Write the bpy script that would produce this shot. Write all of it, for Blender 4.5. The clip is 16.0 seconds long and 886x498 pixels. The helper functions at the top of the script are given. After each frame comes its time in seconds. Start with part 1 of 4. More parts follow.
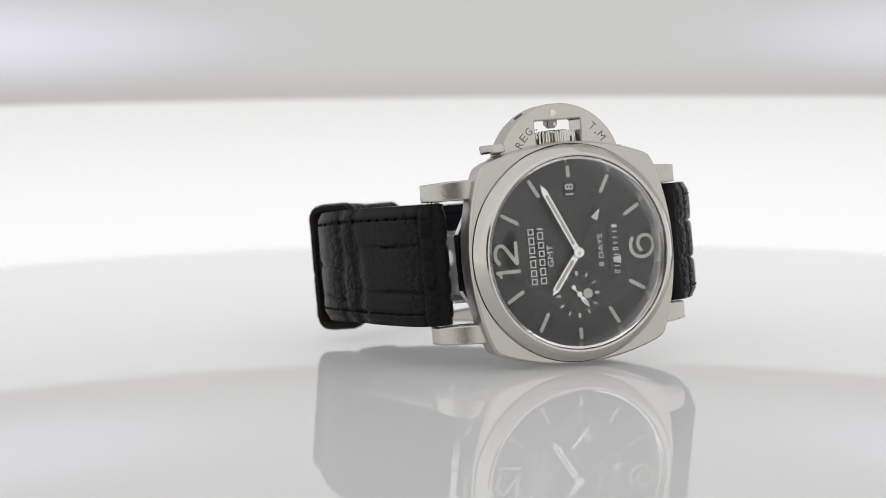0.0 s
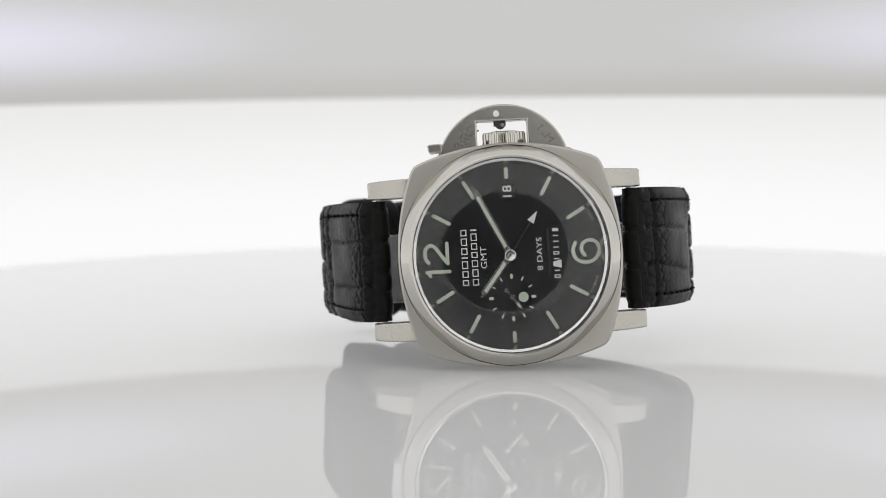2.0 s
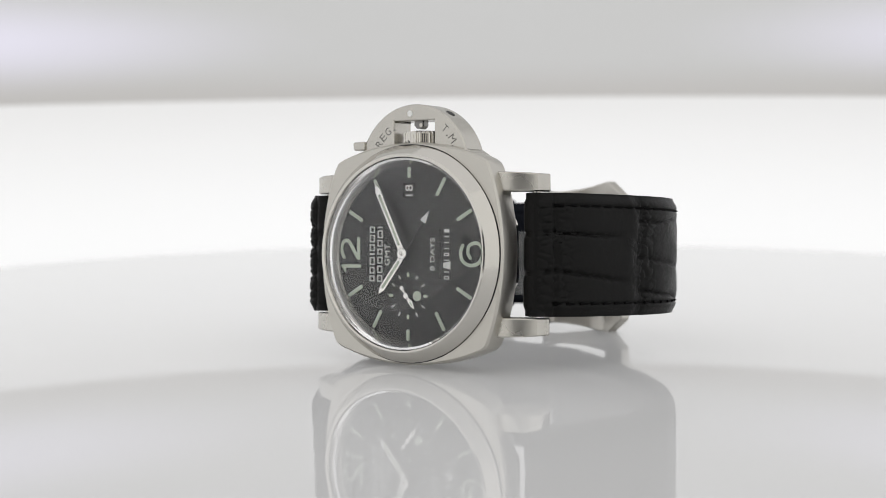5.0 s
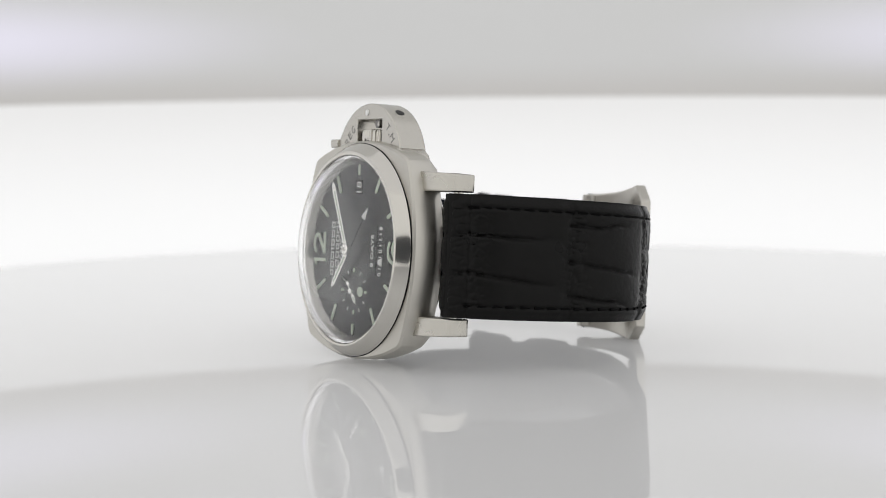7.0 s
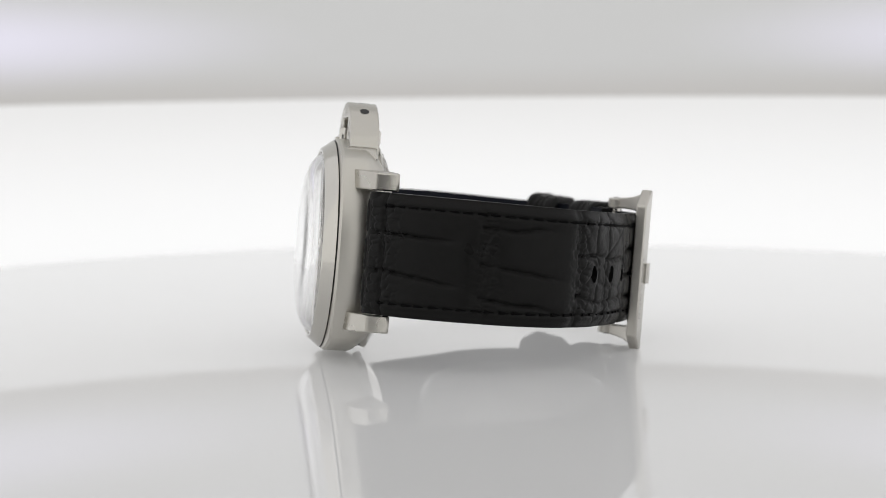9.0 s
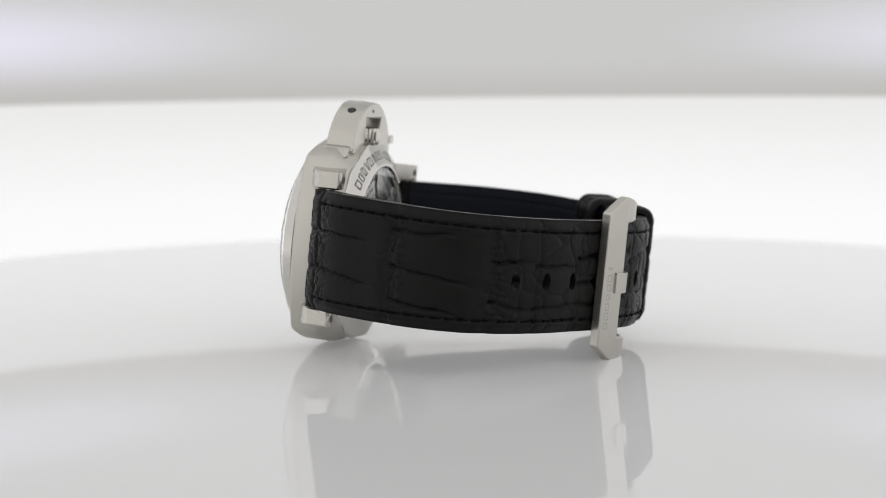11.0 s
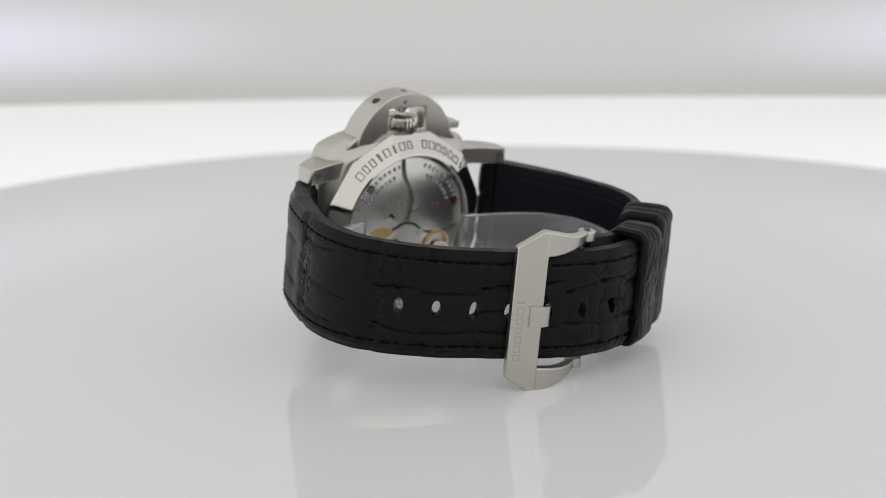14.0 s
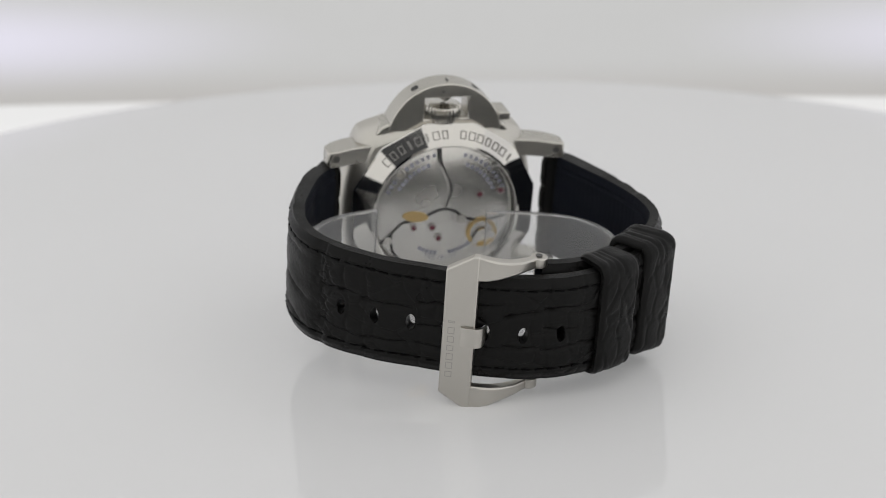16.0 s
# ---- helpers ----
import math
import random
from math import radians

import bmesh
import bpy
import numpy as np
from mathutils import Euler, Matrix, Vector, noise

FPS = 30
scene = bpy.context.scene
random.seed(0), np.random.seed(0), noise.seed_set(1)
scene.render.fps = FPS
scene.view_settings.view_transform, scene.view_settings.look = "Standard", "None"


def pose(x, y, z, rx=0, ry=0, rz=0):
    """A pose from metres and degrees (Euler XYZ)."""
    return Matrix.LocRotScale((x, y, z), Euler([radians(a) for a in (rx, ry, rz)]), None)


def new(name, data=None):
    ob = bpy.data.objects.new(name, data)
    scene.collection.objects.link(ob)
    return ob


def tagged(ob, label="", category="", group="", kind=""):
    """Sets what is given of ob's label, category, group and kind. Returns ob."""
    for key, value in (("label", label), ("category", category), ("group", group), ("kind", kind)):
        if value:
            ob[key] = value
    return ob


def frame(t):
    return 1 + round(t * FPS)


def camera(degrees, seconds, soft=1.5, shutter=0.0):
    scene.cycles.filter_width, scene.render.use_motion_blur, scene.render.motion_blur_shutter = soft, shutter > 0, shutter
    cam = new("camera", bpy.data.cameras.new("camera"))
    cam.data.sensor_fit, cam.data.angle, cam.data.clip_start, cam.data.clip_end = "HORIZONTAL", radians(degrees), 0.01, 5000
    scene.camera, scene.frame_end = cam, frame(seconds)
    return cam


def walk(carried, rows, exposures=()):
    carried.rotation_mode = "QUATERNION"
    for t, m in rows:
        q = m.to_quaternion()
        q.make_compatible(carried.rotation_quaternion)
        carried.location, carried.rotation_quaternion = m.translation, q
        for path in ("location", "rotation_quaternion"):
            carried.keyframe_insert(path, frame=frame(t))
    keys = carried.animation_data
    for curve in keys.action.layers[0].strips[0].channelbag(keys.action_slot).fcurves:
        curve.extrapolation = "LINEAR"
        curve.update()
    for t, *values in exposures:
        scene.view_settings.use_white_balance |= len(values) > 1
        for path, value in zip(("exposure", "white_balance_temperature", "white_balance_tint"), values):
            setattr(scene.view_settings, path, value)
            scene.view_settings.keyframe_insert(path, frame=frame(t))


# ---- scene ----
# ---------- camera: fixed on its stand, slightly above the turntable ----------
cam = camera(25.572, 16.0, soft=0.9)
CAM_POSE = pose(-0.0099, -0.41508, 0.06356, 84.056, 0, 0) @ pose(0, 0, 0, 0, 0, -0.527)
cam.data.dof.use_dof = True
cam.data.dof.focus_distance = 0.382
cam.data.dof.aperture_fstop = 18.0
walk(cam, [(0.0, CAM_POSE), (16.0, CAM_POSE)])

# ---------- world: the dim studio outside the light tent ----------
world = bpy.data.worlds.new("studio")
scene.world = world
world.use_nodes = True
wbg = world.node_tree.nodes["Background"]
wbg.inputs[0].default_value = (0.93, 0.95, 1.0, 1)
wbg.inputs[1].default_value = 0.08
scene.view_settings.exposure = 0.0

WALL_LOW, WALL_HIGH, WALL_FRONT, WALL_SIDE, CEILING_GLOW = 0.78, 0.37, 0.72, 0.64, 0.63
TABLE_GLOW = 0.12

# ---------- materials ----------


def mat(name, base, rough, metal=0.0, ior=1.5, spec=0.5):
    m = bpy.data.materials.new(name)
    m.use_nodes = True
    p = m.node_tree.nodes["Principled BSDF"]
    p.inputs["Base Color"].default_value = (*base, 1)
    p.inputs["Roughness"].default_value = rough
    p.inputs["Metallic"].default_value = metal
    p.inputs["IOR"].default_value = ior
    p.inputs["Specular IOR Level"].default_value = spec
    return m, m.node_tree.nodes, m.node_tree.links, p


def coords(nodes, links, scale):
    tc = nodes.new("ShaderNodeTexCoord")
    mp = nodes.new("ShaderNodeMapping")
    mp.inputs["Scale"].default_value = scale
    links.new(tc.outputs["Object"], mp.inputs["Vector"])
    return mp.outputs["Vector"]


def noise_node(nodes, links, vec, scale, detail=4.0, rough=0.5):
    n = nodes.new("ShaderNodeTexNoise")
    n.inputs["Scale"].default_value = scale
    n.inputs["Detail"].default_value = detail
    n.inputs["Roughness"].default_value = rough
    links.new(vec, n.inputs["Vector"])
    return n.outputs["Fac"]


def spread(nodes, links, fac, lo, hi, a=0.0, b=1.0):
    r = nodes.new("ShaderNodeMapRange")
    r.inputs["From Min"].default_value, r.inputs["From Max"].default_value = a, b
    r.inputs["To Min"].default_value, r.inputs["To Max"].default_value = lo, hi
    links.new(fac, r.inputs["Value"])
    return r.outputs["Result"]


def bump(nodes, links, p, height, strength, distance):
    b = nodes.new("ShaderNodeBump")
    b.inputs["Strength"].default_value = strength
    b.inputs["Distance"].default_value = distance
    links.new(height, b.inputs["Height"])
    links.new(b.outputs["Normal"], p.inputs["Normal"])


def tint(nodes, links, p, fac, c0, c1):
    mx = nodes.new("ShaderNodeMix")
    mx.data_type = "RGBA"
    mx.inputs["A"].default_value, mx.inputs["B"].default_value = (*c0, 1), (*c1, 1)
    links.new(fac, mx.inputs["Factor"])
    links.new(mx.outputs["Result"], p.inputs["Base Color"])


def steel(name, rough, stretch, base=(0.53, 0.512, 0.468), relief=0.004):
    """Brushed or polished steel; stretch is the scale of the grain along x, y and z."""
    m, n, l, p = mat(name, base, rough, 1.0)
    v = coords(n, l, stretch)
    f = noise_node(n, l, v, 1.0, 5.0, 0.6)
    w = noise_node(n, l, coords(n, l, (90, 90, 90)), 1.0, 3.0)
    l.new(spread(n, l, f if relief > 0.005 else w, rough * 0.93, rough * 1.07, 0.3, 0.7), p.inputs["Roughness"])
    tint(n, l, p, w, tuple(c * 0.95 for c in base), tuple(min(1, c * 1.05) for c in base))
    if relief > 0.005:
        bump(n, l, p, f, relief, 0.00003)
    return m


STEEL_FINE = steel("brushed_steel", 0.25, (1800, 1800, 6000), relief=0.008)
STEEL_CASE = steel("brushed_case_steel", 0.38, (1800, 1800, 6000), (0.55, 0.532, 0.488), 0.008)
STEEL_UP = steel("brushed_steel_upright", 0.27, (5000, 5000, 250))
STEEL_BEZEL = steel("satin_polished_steel", 0.12, (700, 700, 700), (0.60, 0.582, 0.54), 0.002)
# cam steel darkened to hold the shade inside the guard window
SHADED_STEEL = steel("shaded_cam_steel", 0.2, (400, 400, 400), (0.22, 0.215, 0.205), 0.0)
STEEL_POLISH = steel("polished_steel", 0.06, (400, 400, 400), (0.64, 0.622, 0.585), 0.001)
HAND_STEEL = steel("hand_steel", 0.10, (900, 900, 900), (0.78, 0.77, 0.74), 0.002)
BUCKLE_STEEL = steel("buckle_brushed_steel", 0.30, (350, 350, 6000), (0.53, 0.51, 0.47), 0.012)


def leather(name, dark, light, rough, grain):
    m, n, l, p = mat(name, dark, rough, spec=0.135)
    v = coords(n, l, (1, 1, 1))
    big = noise_node(n, l, v, 140.0, 3.0)
    fine = noise_node(n, l, v, 1900.0, 6.0, 0.65)
    vor = n.new("ShaderNodeTexVoronoi")
    vor.feature = "DISTANCE_TO_EDGE"
    vor.inputs["Scale"].default_value = grain
    l.new(v, vor.inputs["Vector"])
    crack = spread(n, l, vor.outputs["Distance"], 0.0, 1.0, 0.0, 0.16)
    mul = n.new("ShaderNodeMath")
    mul.operation = "MULTIPLY_ADD"
    l.new(crack, mul.inputs[0])
    mul.inputs[1].default_value = 0.14
    l.new(fine, mul.inputs[2])
    tint(n, l, p, big, dark, light)
    l.new(spread(n, l, big, rough - 0.1, rough + 0.14, 0.3, 0.7), p.inputs["Roughness"])
    bump(n, l, p, mul.outputs[0], 0.45, 0.00014)
    return m


LEATHER = leather("black_alligator_leather", (0.0036, 0.0036, 0.0035), (0.0068, 0.0067, 0.0063), 0.36, 420.0)
LINING = leather("navy_lining_leather", (0.004, 0.005, 0.009), (0.007, 0.009, 0.015), 0.6, 900.0)
EDGE_LEATHER = leather("brown_keeper_inside", (0.030, 0.022, 0.012), (0.045, 0.032, 0.018), 0.65, 700.0)
THREAD = mat("black_thread", (0.0022, 0.0022, 0.0024), 0.6, spec=0.06)[0]


def dial_paint():
    m, n, l, p = mat("black_dial_lacquer", (0.007, 0.007, 0.0072), 0.27, spec=0.5)
    v = coords(n, l, (1, 1, 1))
    f = noise_node(n, l, v, 260.0, 2.0)
    tint(n, l, p, f, (0.0060, 0.0060, 0.0063), (0.0080, 0.0080, 0.0083))
    return m


DIAL = dial_paint()
LUME = mat("pale_green_lume", (0.60, 0.66, 0.55), 0.7)[0]
PRINT = mat("white_print", (0.80, 0.80, 0.78), 0.55)[0]
ENGRAVE = mat("dark_engraving", (0.10, 0.098, 0.093), 0.5, 0.6)[0]
FAINT = mat("shallow_engraving", (0.40, 0.385, 0.36), 0.45, 0.9)[0]
BACK_ENGRAVE = mat("case_back_engraving", (0.30, 0.29, 0.272), 0.5, 0.8)[0]
GREY_PRINT = mat("grey_print", (0.35, 0.35, 0.34), 0.6)[0]
DARK = mat("black_gap", (0.006, 0.006, 0.006), 0.5)[0]
REHAUT = mat("polished_inner_ring", (0.42, 0.41, 0.385), 0.14, 1.0)[0]
GOLD = mat("gilt_wheel", (0.66, 0.47, 0.20), 0.28, 1.0)[0]
RUBY = mat("ruby_jewel", (0.16, 0.03, 0.05), 0.15)[0]
BLUE_PRINT = mat("blue_engraving", (0.40, 0.415, 0.50), 0.5)[0]
PLATE = steel("brushed_movement_plate", 0.26, (300, 300, 4500), (0.70, 0.685, 0.65), 0.004)


def glass(name, ior, tinted=(1, 1, 1)):
    m, n, l, p = mat(name, tinted, 0.0, 0.0, ior)
    p.inputs["Transmission Weight"].default_value = 1.0
    return m


CRYSTAL = glass("coated_sapphire_crystal", 1.35)
ACRYLIC = glass("clear_acrylic", 1.45)
milky = ACRYLIC.node_tree.nodes["Principled BSDF"]
milky.inputs["Transmission Weight"].default_value = 0.87
milky.inputs["Base Color"].default_value = (0.93, 0.93, 0.93, 1)


def table_acrylic():
    m, n, l, p = mat("opal_gloss_acrylic", (0.58, 0.58, 0.58), 0.01, 0.0, 1.38)
    v = coords(n, l, (1, 1, 1))
    big = noise_node(n, l, v, 14.0, 3.0)
    dust = noise_node(n, l, v, 900.0, 2.0)
    tint(n, l, p, big, (0.57, 0.57, 0.57), (0.59, 0.59, 0.592))
    # even glow added to lighten shadows under the watch; no lamp stands below
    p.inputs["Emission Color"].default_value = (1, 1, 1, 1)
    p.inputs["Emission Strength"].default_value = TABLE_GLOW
    l.new(spread(n, l, dust, 0.0, 0.006, 0.3, 0.75), p.inputs["Roughness"])
    return m


TABLE = table_acrylic()


def glow(name, colour, strength):
    m = bpy.data.materials.new(name)
    m.use_nodes = True
    n, l = m.node_tree.nodes, m.node_tree.links
    p = n["Principled BSDF"]
    p.inputs["Base Color"].default_value = (0.30, 0.30, 0.30, 1)
    p.inputs["Roughness"].default_value = 0.9
    p.inputs["Specular IOR Level"].default_value = 0.1
    p.inputs["Emission Color"].default_value = (*colour, 1)
    p.inputs["Emission Strength"].default_value = strength
    return m, n, l, p


# lower ring of the tent: back-lit white diffuser, its glow painted a little dimmer towards the top
TENT_LOW, tn, tl, tp = glow("lit_white_diffuser", (1.0, 1.0, 1.0), WALL_LOW)
# upper ring: grey-lit diffuser with two lilac patches of lamp light painted into its glow
TENT_HIGH, un, ul, up = glow("dim_diffuser_lilac_patches", (1.0, 1.0, 0.99), WALL_HIGH)
CEIL, cn, cl, cp = glow("ceiling_diffuser", (1.0, 0.99, 0.995), CEILING_GLOW)
FLOOR_WHITE = mat("white_tent_floor", (0.5, 0.5, 0.5), 0.7)[0]


def lilac_glow():
    """Two soft lilac patches of lamp light, painted into the upper diffuser's glow."""
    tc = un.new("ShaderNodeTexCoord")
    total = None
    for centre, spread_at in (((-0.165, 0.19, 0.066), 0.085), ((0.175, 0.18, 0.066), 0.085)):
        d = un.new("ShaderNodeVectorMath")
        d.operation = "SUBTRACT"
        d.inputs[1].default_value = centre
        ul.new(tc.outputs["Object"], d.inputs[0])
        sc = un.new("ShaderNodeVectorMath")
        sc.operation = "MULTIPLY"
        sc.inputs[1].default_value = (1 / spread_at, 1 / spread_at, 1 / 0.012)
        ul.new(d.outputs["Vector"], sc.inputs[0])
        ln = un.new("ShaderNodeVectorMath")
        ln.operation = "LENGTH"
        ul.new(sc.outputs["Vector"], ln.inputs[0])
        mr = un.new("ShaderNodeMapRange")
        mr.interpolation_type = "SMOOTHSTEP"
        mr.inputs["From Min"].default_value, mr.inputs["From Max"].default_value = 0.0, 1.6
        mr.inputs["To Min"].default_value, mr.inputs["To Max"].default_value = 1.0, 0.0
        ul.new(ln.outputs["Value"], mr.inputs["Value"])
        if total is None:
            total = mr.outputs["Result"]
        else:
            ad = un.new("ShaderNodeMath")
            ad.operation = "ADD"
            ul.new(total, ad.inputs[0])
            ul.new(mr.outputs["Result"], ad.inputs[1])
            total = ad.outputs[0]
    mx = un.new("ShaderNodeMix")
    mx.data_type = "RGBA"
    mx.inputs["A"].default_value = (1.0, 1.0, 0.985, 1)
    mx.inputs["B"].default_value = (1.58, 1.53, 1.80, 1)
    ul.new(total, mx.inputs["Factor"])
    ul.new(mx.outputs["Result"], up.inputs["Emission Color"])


lilac_glow()


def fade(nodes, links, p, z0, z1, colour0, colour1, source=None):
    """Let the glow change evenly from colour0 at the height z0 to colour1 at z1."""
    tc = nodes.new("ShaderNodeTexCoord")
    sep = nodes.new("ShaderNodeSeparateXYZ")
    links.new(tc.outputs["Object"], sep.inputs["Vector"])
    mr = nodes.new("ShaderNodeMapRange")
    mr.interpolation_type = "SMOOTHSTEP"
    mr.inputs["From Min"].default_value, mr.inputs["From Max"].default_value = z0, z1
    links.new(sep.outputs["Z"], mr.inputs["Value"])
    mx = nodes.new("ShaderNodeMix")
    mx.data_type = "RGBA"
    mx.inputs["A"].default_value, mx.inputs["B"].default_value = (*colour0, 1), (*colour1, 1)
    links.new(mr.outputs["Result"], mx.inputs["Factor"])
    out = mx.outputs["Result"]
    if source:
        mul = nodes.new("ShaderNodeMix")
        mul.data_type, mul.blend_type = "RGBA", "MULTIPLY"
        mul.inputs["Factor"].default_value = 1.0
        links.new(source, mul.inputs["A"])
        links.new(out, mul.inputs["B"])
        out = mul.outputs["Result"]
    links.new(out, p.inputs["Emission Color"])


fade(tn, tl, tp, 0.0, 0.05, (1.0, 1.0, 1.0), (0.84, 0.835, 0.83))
# upper ring's glow painted dimmer and warmer along its lower edge
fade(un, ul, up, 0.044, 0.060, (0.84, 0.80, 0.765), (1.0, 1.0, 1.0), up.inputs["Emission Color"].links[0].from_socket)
SIDE_LIT = glow("lit_side_diffuser", (0.985, 0.98, 1.0), WALL_SIDE)[0]
FRONT = glow("lit_front_diffuser", (1.0, 0.99, 0.97), WALL_FRONT)[0]

# ---------- mesh helpers (millimetres in, metres out) ----------
MM = 0.001


def finish(bm, name, material, smooth=35.0):
    bmesh.ops.recalc_face_normals(bm, faces=bm.faces[:])
    me = bpy.data.meshes.new(name)
    bm.transform(Matrix.Scale(MM, 4))
    bm.to_mesh(me)
    bm.free()
    for m in (material if isinstance(material, (list, tuple)) else [material]):
        me.materials.append(m)
    if smooth:
        for poly in me.polygons:
            poly.use_smooth = True
        me.set_sharp_from_angle(angle=radians(smooth))
    return me


def part(name, bm, material, parent, label="", smooth=35.0):
    ob = new(name, finish(bm, name, material, smooth))
    ob.parent = parent
    return tagged(ob, label)


def soft(ob, width, segments=2):
    b = ob.modifiers.new("bevel", "BEVEL")
    b.width, b.segments, b.limit_method, b.angle_limit = width * MM, segments, "ANGLE", radians(40)
    b.harden_normals = False
    return ob


def lathe(profile, steps=128, close=False):
    """Turn (radius, y) pairs round the y axis."""
    bm = bmesh.new()
    rings = []
    for r, y in profile:
        if r < 1e-6:
            rings.append([bm.verts.new((0, y, 0))])
        else:
            rings.append([bm.verts.new((r * math.cos(2 * math.pi * k / steps), y, r * math.sin(2 * math.pi * k / steps))) for k in range(steps)])
    pairs = list(zip(rings, rings[1:])) + ([(rings[-1], rings[0])] if close else [])
    for a, b in pairs:
        for k in range(steps):
            j = (k + 1) % steps
            vs = [a[k % len(a)], a[j % len(a)], b[j % len(b)], b[k % len(b)]]
            vs = list(dict.fromkeys(vs))
            if len(vs) > 2:
                bm.faces.new(vs)
    return bm


def prism(outer, holes, lo, hi, place):
    """A plate cut along 2D loops; place(u, v, d) puts a point of it into space."""
    bm = bmesh.new()
    edges = []
    for loop in (outer, *holes):
        vs = [bm.verts.new((u, v, 0)) for u, v in loop]
        edges += [bm.edges.new((vs[i], vs[(i + 1) % len(vs)])) for i in range(len(vs))]
    bmesh.ops.triangle_fill(bm, edges=edges, use_beauty=True)
    bmesh.ops.dissolve_limit(bm, angle_limit=0.01, verts=bm.verts[:], edges=bm.edges[:]) if not holes else None
    faces = bm.faces[:]
    ret = bmesh.ops.extrude_face_region(bm, geom=faces)
    top = {g for g in ret["geom"] if isinstance(g, bmesh.types.BMVert)}
    for v in bm.verts:
        v.co = Vector(place(v.co.x, v.co.y, hi if v in top else lo))
    return bm


def dial_place(u, v, d):
    """Dial plane: u to 6 o'clock, v to 3 o'clock, d out of the dial."""
    return (u, -d, v)


def loft(sections, closed=True, caps=True):
    bm = bmesh.new()
    rows = [[bm.verts.new(p) for p in s] for s in sections]
    n = len(rows[0])
    for a, b in zip(rows, rows[1:]):
        for k in range(n if closed else n - 1):
            j = (k + 1) % n
            bm.faces.new((a[k], a[j], b[j], b[k]))
    if caps:
        bm.faces.new(rows[0])
        bm.faces.new(rows[-1][::-1])
    return bm


def box(x0, x1, y0, y1, z0, z1):
    bm = bmesh.new()
    bmesh.ops.create_cube(bm, size=1)
    bm.transform(Matrix.LocRotScale(((x0 + x1) / 2, (y0 + y1) / 2, (z0 + z1) / 2), None, (x1 - x0, y1 - y0, z1 - z0)))
    return bm


def cylinder(r, depth, m, steps=24, r2=None):
    bm = bmesh.new()
    bmesh.ops.create_cone(bm, cap_ends=True, segments=steps, radius1=r, radius2=r if r2 is None else r2, depth=depth)
    bm.transform(m)
    return bm


def merged(*bms):
    out = bmesh.new()
    for b in bms:
        me = bpy.data.meshes.new("tmp")
        b.to_mesh(me)
        b.free()
        out.from_mesh(me)
        bpy.data.meshes.remove(me)
    return out


def lettering(text, width, height, m, thick=0.06):
    """Letters of Blender's own font fitted to a width and height (mm), centred, put by the matrix m."""
    cu = bpy.data.curves.new("lettering", "FONT")
    cu.body, cu.extrude, cu.resolution_u = text, 0.02, 4
    ob = new("lettering", cu)
    me = bpy.data.meshes.new_from_object(ob.evaluated_get(bpy.context.evaluated_depsgraph_get()))
    bpy.data.objects.remove(ob)
    bm = bmesh.new()
    bm.from_mesh(me)
    bpy.data.meshes.remove(me)
    bpy.data.curves.remove(cu)
    xs, ys = [v.co.x for v in bm.verts], [v.co.y for v in bm.verts]
    cx, cy = (min(xs) + max(xs)) / 2, (min(ys) + max(ys)) / 2
    sx, sy = width / (max(xs) - min(xs)), height / (max(ys) - min(ys))
    for v in bm.verts:
        v.co = m @ Vector(((v.co.x - cx) * sx, (v.co.y - cy) * sy, thick if v.co.z > 0 else 0.0))
    return bm


def on_dial(x, z, d=0.0, turn=0.0):
    """Frame of upright writing on the dial (12 o'clock up), out of the dial by d."""
    up = Vector((-1, 0, 0))
    right = Vector((0, 0, 1))
    out = Vector((0, -1, 0))
    m = Matrix((right, up, out)).transposed().to_4x4()
    return Matrix.Translation((x, -d, z)) @ m @ Matrix.Rotation(turn, 4, "Z")


def catmull(points, step):
    """Even samples (point, tangent) along a smooth plane line through the points."""
    pts = [Vector(p) for p in points]
    pts = [2 * pts[0] - pts[1]] + pts + [2 * pts[-1] - pts[-2]]
    dense = []
    for i in range(1, len(pts) - 2):
        a, b, c, d = pts[i - 1:i + 3]
        for k in range(60):
            t = k / 60
            dense.append(0.5 * (2 * b + (c - a) * t + (2 * a - 5 * b + 4 * c - d) * t * t + (3 * b - a - 3 * c + d) * t ** 3))
    dense.append(pts[-2])
    cum = [0.0]
    for p, q in zip(dense, dense[1:]):
        cum.append(cum[-1] + (q - p).length)
    count = int(cum[-1] / step)
    out, j = [], 0
    for k in range(count + 1):
        s = cum[-1] * k / count
        while j < len(cum) - 2 and cum[j + 1] < s:
            j += 1
        f = (s - cum[j]) / max(1e-9, cum[j + 1] - cum[j])
        out.append((s, dense[j].lerp(dense[j + 1], f), (dense[j + 1] - dense[j]).normalized()))
    return out


# ---------- the light tent ----------


def arc_wall(r0, r1, z0, z1, a0, a1, steps=96):
    secs = []
    for k in range(steps + 1):
        a = radians(a0 + (a1 - a0) * k / steps)
        c, s = math.cos(a), math.sin(a)
        secs.append([(r0 * c, r0 * s, z0), (r1 * c, r1 * s, z0), (r1 * c, r1 * s, z1), (r0 * c, r0 * s, z1)])
    return loft(secs)


def structure(name, bm, material, label, category, smooth=35.0):
    ob = new(name, finish(bm, name, material, smooth))
    return tagged(ob, label, category, kind="structure")


